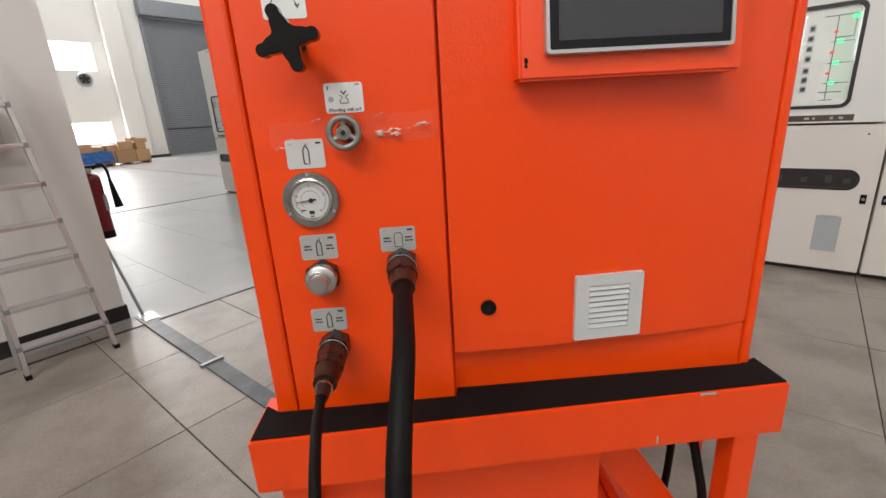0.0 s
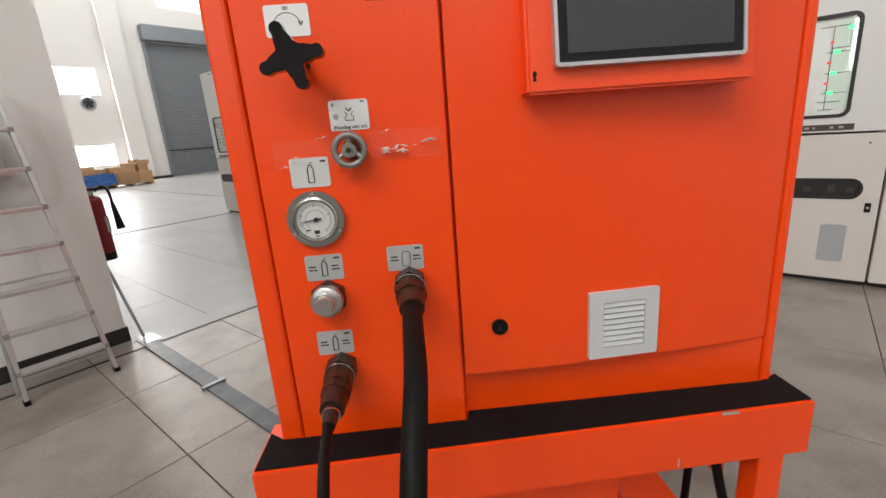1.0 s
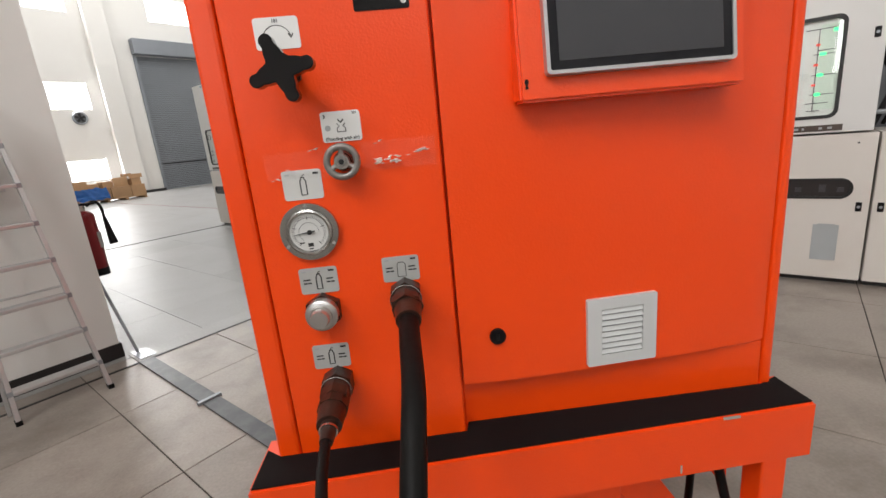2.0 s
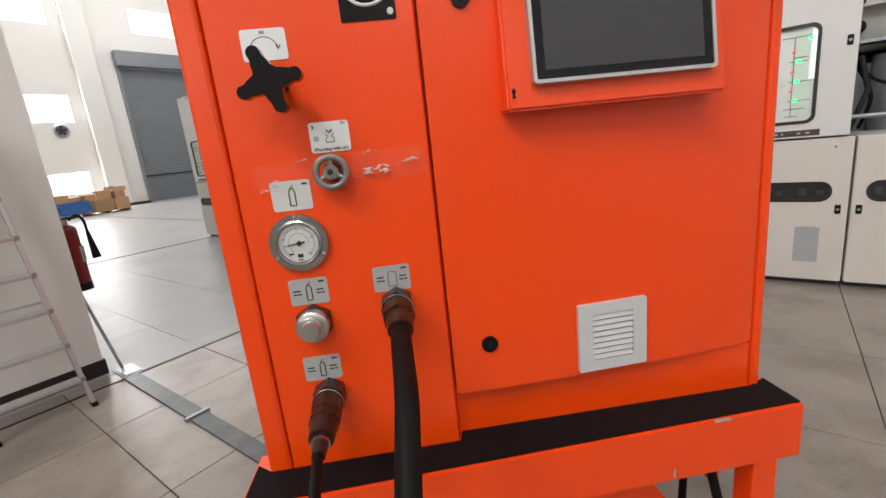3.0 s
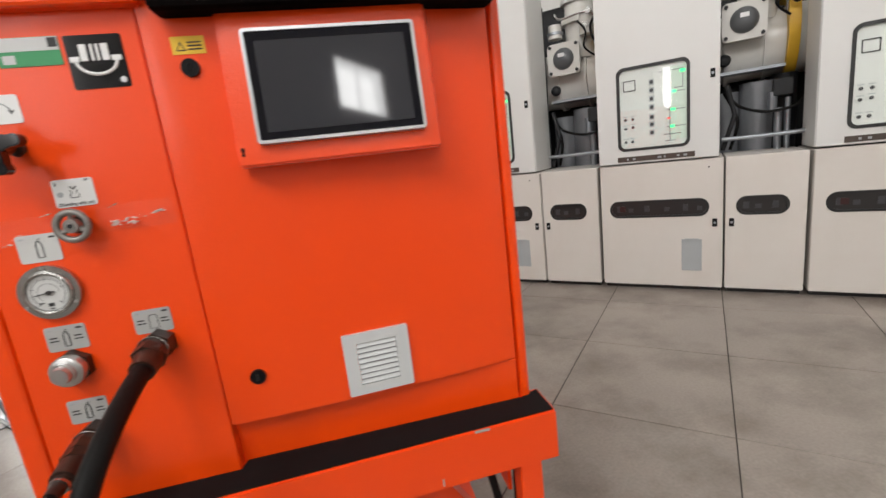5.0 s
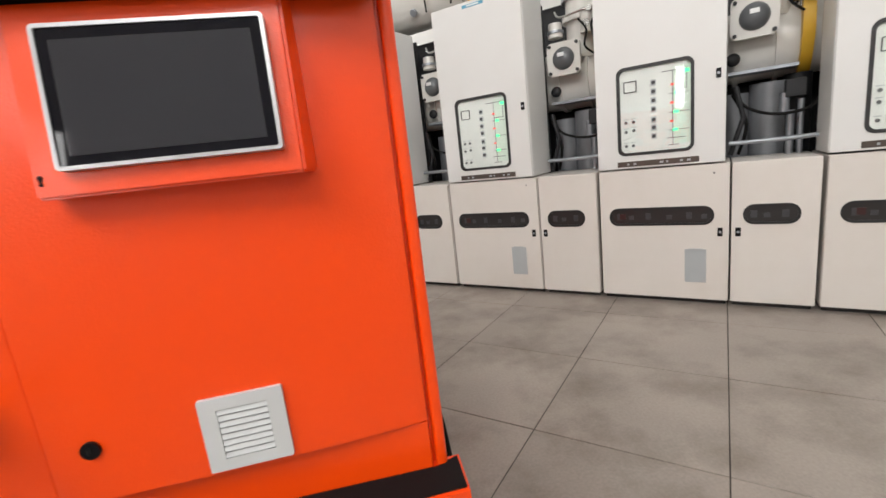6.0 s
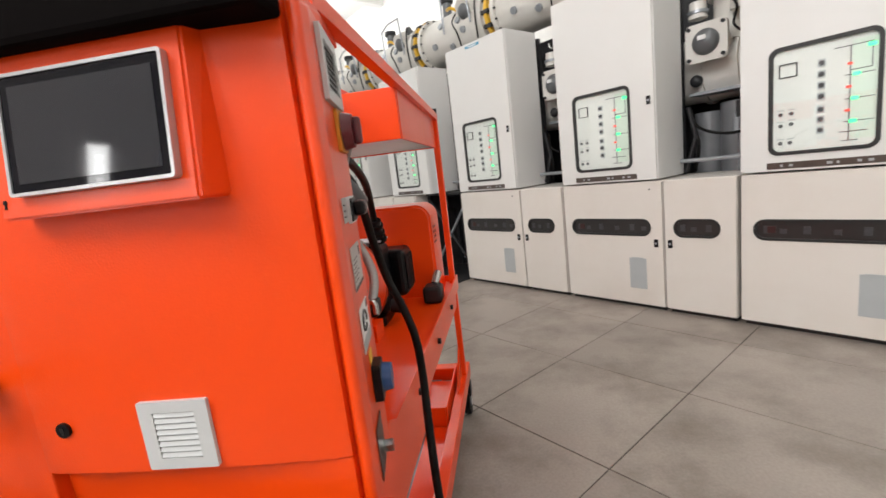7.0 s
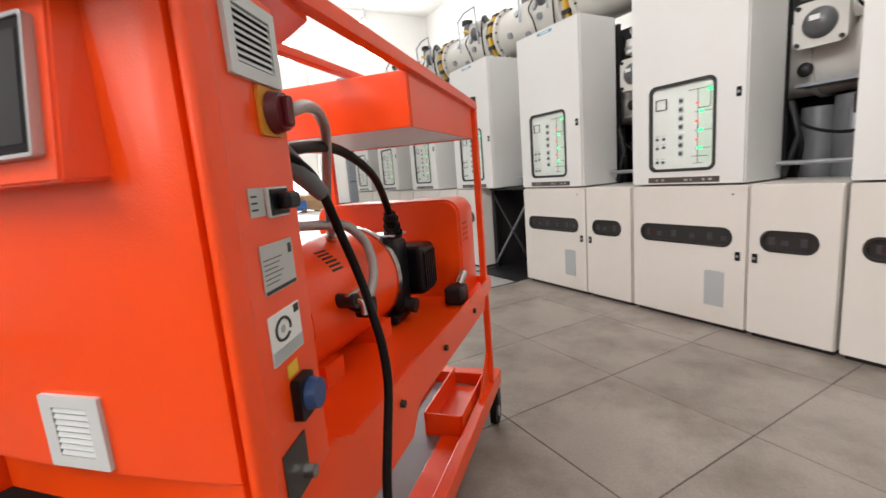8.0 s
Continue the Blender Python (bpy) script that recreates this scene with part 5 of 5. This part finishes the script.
def beam(p, q, w, d, parent, name, material=ALU):
    p, q = Vector(p), Vector(q)
    b = box(-d / 2, d / 2, -w / 2, w / 2, -(q - p).length / 2, (q - p).length / 2, 0.003)
    z = (q - p).normalized()
    y = Vector((0, 1, 0))
    x = y.cross(z).normalized()
    m = Matrix((x, z.cross(x), z)).transposed().to_4x4()
    bmesh.ops.transform(b, matrix=Matrix.Translation((p + q) / 2) @ m, verts=b.verts)
    return part(name, b, material, parent)


for p, q in SL.values():
    st_ = beam(p, q, 0.024, 0.05, lad, "front_stile")
for a, b_ in (((-3.14, -3.83, 0.0), (-3.30, -3.99, ZTOP)), ((-3.14, -4.33, 0.0), (-3.30, -4.26, ZTOP))):
    beam(a, b_, 0.02, 0.03, lad, "rear_stile")
for k in range(8):
    z = 0.205 + 0.235 * k
    if z > ZTOP - 0.02:
        break
    f = z / ZTOP
    (r0, r1), (l0, l1) = SL["r"], SL["l"]
    u = -2.95 - 0.29 * f
    stp = part("step", box(u - 0.045, u + 0.045, l0[1] + (l1[1] - l0[1]) * f + 0.012, r0[1] + (r1[1] - r0[1]) * f - 0.012, z - 0.024, z, 0.004), ALU, lad)
    for vv in (l0[1] + (l1[1] - l0[1]) * f, r0[1] + (r1[1] - r0[1]) * f):
        part("step_bracket", box(u - 0.03, u + 0.03, vv - 0.015, vv + 0.015, z - 0.028, z + 0.004, 0.003), PIPE, stp)
for a in SL.values():
    p = a[0]
    part("rubber_foot", box(p[0] - 0.03, p[0] + 0.028, p[1] - 0.016, p[1] + 0.016, 0.0, 0.03, 0.004), RUBBER, lad, "dark rubber foot")
part("cross_brace", rod((-3.2, -3.87, 0.7), (-3.2, -4.32, 0.7), 0.008), ALU, lad)
pk = part("wrapped_parcel", box(-3.40, -3.31, -4.28, -4.02, 1.36, 1.62, 0.03, seg=3), LABEL)
pk.matrix_world = HALL
tagged(pk, "pale plastic-wrapped parcel behind the ladder", "parcel")
sh_ = part("wall_shelf", box(NU + 0.001, -3.30, -4.5, -4.0, 1.335, 1.36, 0.003), ALU)
sh_.matrix_world = HALL
tagged(sh_, "narrow grey metal shelf on the wall", "shelf")

ex = thing("fire_extinguisher", "red fire extinguisher with black horn hung on the wall", "extinguisher", HALL @ pose(-3.92, NV + 0.115, 0))
bd = bmesh_new()
rod((0, 0, 0.62), (0, 0, 1.06), 0.068, seg=28, bm=bd)
ball((0, 0, 1.06), 0.068, bd, sz=0.75)
part("cylinder", bd, RED, ex, smooth=True)
part("base_ring", rod((0, 0, 0.575), (0, 0, 0.635), 0.070, seg=28), BLACK, ex, "black base ring", smooth=True)
part("neck", rod((0, 0, 1.10), (0, 0, 1.15), 0.02, seg=12), CHROME, ex)
part("handle", box(-0.015, 0.015, -0.03, 0.09, 1.15, 1.168, 0.004), BLACK, ex)
part("hose", tube([(0, 0.03, 1.14), (0, 0.09, 1.17), (0, 0.125, 1.12), (0, 0.13, 1.0)], 0.011), BLACK, ex, smooth=True)
part("horn", rod((0, 0.13, 1.03), (0.01, 0.145, 0.81), 0.014, 0.032, 16), BLACK, ex, "black discharge horn", smooth=True)
part("label_band", slab(round_loop(-0.03, 0.03, 0.80, 0.93, 0.004), -0.071, -0.062), LABEL, ex, "pale instruction label").matrix_local = Matrix.Rotation(radians(150), 4, "Z")
part("wall_bracket", box(-0.03, 0.03, -0.113, -0.06, 0.9, 1.0), STEEL_DARK, ex)

pb = part("steel_bar", tube([(-3.40, -3.55, 0.012), (-3.62, NV + 0.02, 0.62)], 0.011, 8, bend=False), PIPE)
pb.matrix_world = HALL
tagged(pb, "thin grey steel bar leaning against the wall", "bar")

COVER = mat("worn_steel_cover", (0.075, 0.079, 0.086), 0.42, 0.3, 0.3, 6, stain=(0.2, 0.2, 0.2), stain_amount=0.5, stain_scale=9)
cc = thing("cable_cover", "worn grey steel cable cover strip on the floor", "cable cover", HALL)
part("strip", box(-3.18, -2.16, -3.615, -3.515, 0.0, 0.012, 0.003), COVER, cc)
part("strip", box(-2.14, 0.6, -3.615, -3.515, 0.0, 0.010, 0.003), COVER, cc)
part("joint_bar", box(-2.165, -2.135, -3.635, -3.495, 0.0, 0.02, 0.004), PIPE, cc)
tp = thing("threshold_plate", "flat grey steel threshold plate with screws", "floor plate", HALL)
part("plate", box(-3.42, -3.20, NV + 0.03, -0.1, 0.0, 0.006, 0.002), TILE_PALE, tp)
part("edge_strip", box(-3.197, -3.175, -8.0, -0.1, 0.0, 0.005), SKIRT, tp, "dark edge strip")
part("end_plate", box(-3.45 + 0.02, -3.22, NV + 0.05, NV + 0.16, 0.006, 0.010, 0.001), PIPE, tp)
for k in range(4):
    part("screw", rod((-3.40 + 0.05 * k, NV + 0.09, 0.010), (-3.40 + 0.05 * k, NV + 0.09, 0.013), 0.007, seg=8), CHROME, tp)

# ---- far end of the hall ----
pal = thing("pallet", "low wooden pallet under cardboard boxes", "pallet", HALL)
for v in (0.2, 0.9, 1.6, 2.3, 3.05):
    part("bearer", box(-24.3, -23.1, v, v + 0.1, 0, 0.09), CARD, pal)
for k in range(7):
    part("board", box(-24.3 + 0.175 * k, -24.3 + 0.175 * k + 0.13, 0.2, 3.15, 0.09, 0.12), CARD, pal)
rng = random.Random(4)


def carton(u, v, z, a, b_, h, turn=0.0):
    t = thing("cardboard_box", "brown cardboard box on the pallet stack", "box", HALL @ pose(u, v, z, 0, 0, turn), "cardboard boxes")
    part("carton", box(-a / 2, a / 2, -b_ / 2, b_ / 2, 0, h, 0.01), CARD, t)
    part("packing_tape", box(-0.03, 0.03, -b_ / 2 - 0.001, b_ / 2 + 0.001, h - 0.08, h + 0.002), LABEL, t, "pale packing tape")


for v, w_ in ((0.6, 0.74), (1.4, 0.8), (2.2, 0.76), (2.88, 0.56)):
    carton(-23.6, v, 0.12, 1.0, w_, 0.5)
for v, z, a, b_, h, tn in ((0.45, 0.62, 0.6, 0.45, 0.36, 6), (0.95, 0.62, 0.5, 0.4, 0.22, -12), (1.4, 0.62, 0.5, 0.4, 0.26, 9), (1.95, 0.62, 0.6, 0.55, 0.38, -5), (2.5, 0.62, 0.5, 0.42, 0.30, 14), (2.28, 1.0, 0.3, 0.3, 0.14, 30), (2.62, 0.92, 0.4, 0.5, 0.18, -8)):
    carton(-23.5, v + 0.35, z, a, b_, h, tn)
bs = bmesh_new()
nx, ny = 24, 10
vs = [[bs.verts.new((-23.02 + 0.30 * k / ny + 0.05 * noise.noise(Vector((i * 0.4, k * 0.5, 3))), 0.15 + 1.5 * i / nx, max(0.06, 0.66 - 0.48 * k / ny + 0.08 * noise.noise(Vector((i * 0.3, k * 0.4, 1)))))) for k in range(ny + 1)] for i in range(nx + 1)]
for i in range(nx):
    for k in range(ny):
        bs.faces.new((vs[i][k], vs[i + 1][k], vs[i + 1][k + 1], vs[i][k + 1]))
bmesh.ops.solidify(bs, geom=bs.faces[:], thickness=0.006)
bo = part("plastic_sheet", bs, BLUE_SHEET, smooth=True)
bo.matrix_world = HALL
tagged(bo, "crumpled blue plastic sheet over the boxes", "sheet")

fan = thing("wall_fan", "round dark wall ventilator high on the end wall", "ventilator", HALL @ pose(U0, 2.4, 3.92))
part("ring", tube([(0.05, 0.27 * math.cos(2 * math.pi * k / 28), 0.27 * math.sin(2 * math.pi * k / 28)) for k in range(29)], 0.05, 8, bend=False), PIPE, fan, smooth=True)
part("shroud", rod((0.002, 0, 0), (0.08, 0, 0), 0.25, seg=28), DOME, fan)
part("hub", rod((0.08, 0, 0), (0.12, 0, 0), 0.06, seg=14), STEEL_DARK, fan)
for k in range(5):
    a = 2 * math.pi * k / 5
    part("blade", box(0.082, 0.09, -0.05, 0.05, 0.06, 0.23), STEEL_DARK, fan).matrix_local = Matrix.Rotation(a, 4, "X")

fj = part("floor_joint", box(-9.20, -9.145, NV + 0.02, 0.0, 0.0, 0.003), JOINT)
fj.matrix_world = HALL @ pose(0, 0, 0.0008)
tagged(fj, "dark sealed expansion joint across the floor", "floor joint", kind="structure")
for k, u in enumerate((-23.0, -17.0, -11.0, -5.0, 1.0)):
    bmn = part("beam_%d" % (k + 1), box(u + 1.2, u + 1.65, V0 + 0.01, V1 - 0.01, TOP - 0.7, TOP - 0.003, 0.01), CEIL)
    bmn.matrix_world = HALL
    tagged(bmn, "deep white painted ceiling beam", "beam", kind="structure")
ln = part("floor_line", box(-21.9, -9.4, 1.5, 1.56, 0.0, 0.002), RED)
ln.matrix_world = HALL @ pose(0, 0, 0.0005)
tagged(ln, "thin worn red line painted on the floor", "floor line", kind="structure")

for u, v in LAMPS:
    lp = thing("high_bay_lamp", "round metal high-bay lamp hanging from the ceiling", "lamp", HALL @ pose(u, v, 9.9), "high-bay lamps")
    part("shade", rod((0, 0, 0.02), (0, 0, 0.32), 0.30, 0.12, 24), ALU, lp, smooth=True)
    part("gear_box", rod((0, 0, 0.32), (0, 0, 0.6), 0.10, seg=16), ALU, lp)
    part("stem", rod((0, 0, 0.6), (0, 0, TOP - 9.9), 0.015, seg=8), STEEL_DARK, lp)

# ---- floor tiles ----
TU, TV, GAP = 0.869, 0.884, 0.006
tile_mesh = bpy.data.meshes.new("tile")
b = box(GAP / 2, TU - GAP / 2, GAP / 2, TV - GAP / 2, -0.02, 0, 0.0015, seg=1)
b.to_mesh(tile_mesh)
b.free()
tile_mesh.materials.append(TILE)
pale_mesh = bpy.data.meshes.new("pale_tile")
b = box(0.001, TU - 0.001, 0.001, TV - 0.001, -0.02, 0, 0.0006, seg=1)
b.to_mesh(pale_mesh)
b.free()
pale_mesh.materials.append(TILE_PALE)
rest, rest_pale = bmesh_new(), bmesh_new()
for i in range(-32, 9):
    for j in range(-10, 18):
        u, v = 0.117 + TU * i, -1.278 + TV * j
        if not (U0 - 0.8 < u < U1 and V0 - 0.8 < v < V1):
            continue
        if -9 < u < 4.5 and -7.4 < v < 0.5:
            t = new("tile", pale_mesh if u + TU / 2 < -3.3 else tile_mesh)
            t.parent = floor_ob
            t.matrix_local = Matrix.Translation((u, v, 0.0006 * math.sin(i * 7.3 + j * 3.1)))
        else:
            pale = u + TU / 2 < -3.3
            g = 0.001 if pale else GAP / 2
            box(u + g, u + TU - g, v + g, v + TV - g, -0.02, 0, 0, rest_pale if pale else rest)
ro_ = part("far_tiles", rest, TILE, floor_ob)
ro_["kind"] = "stuff"
rp_ = part("far_tiles", rest_pale, TILE_PALE, floor_ob)
rp_["kind"] = "stuff"
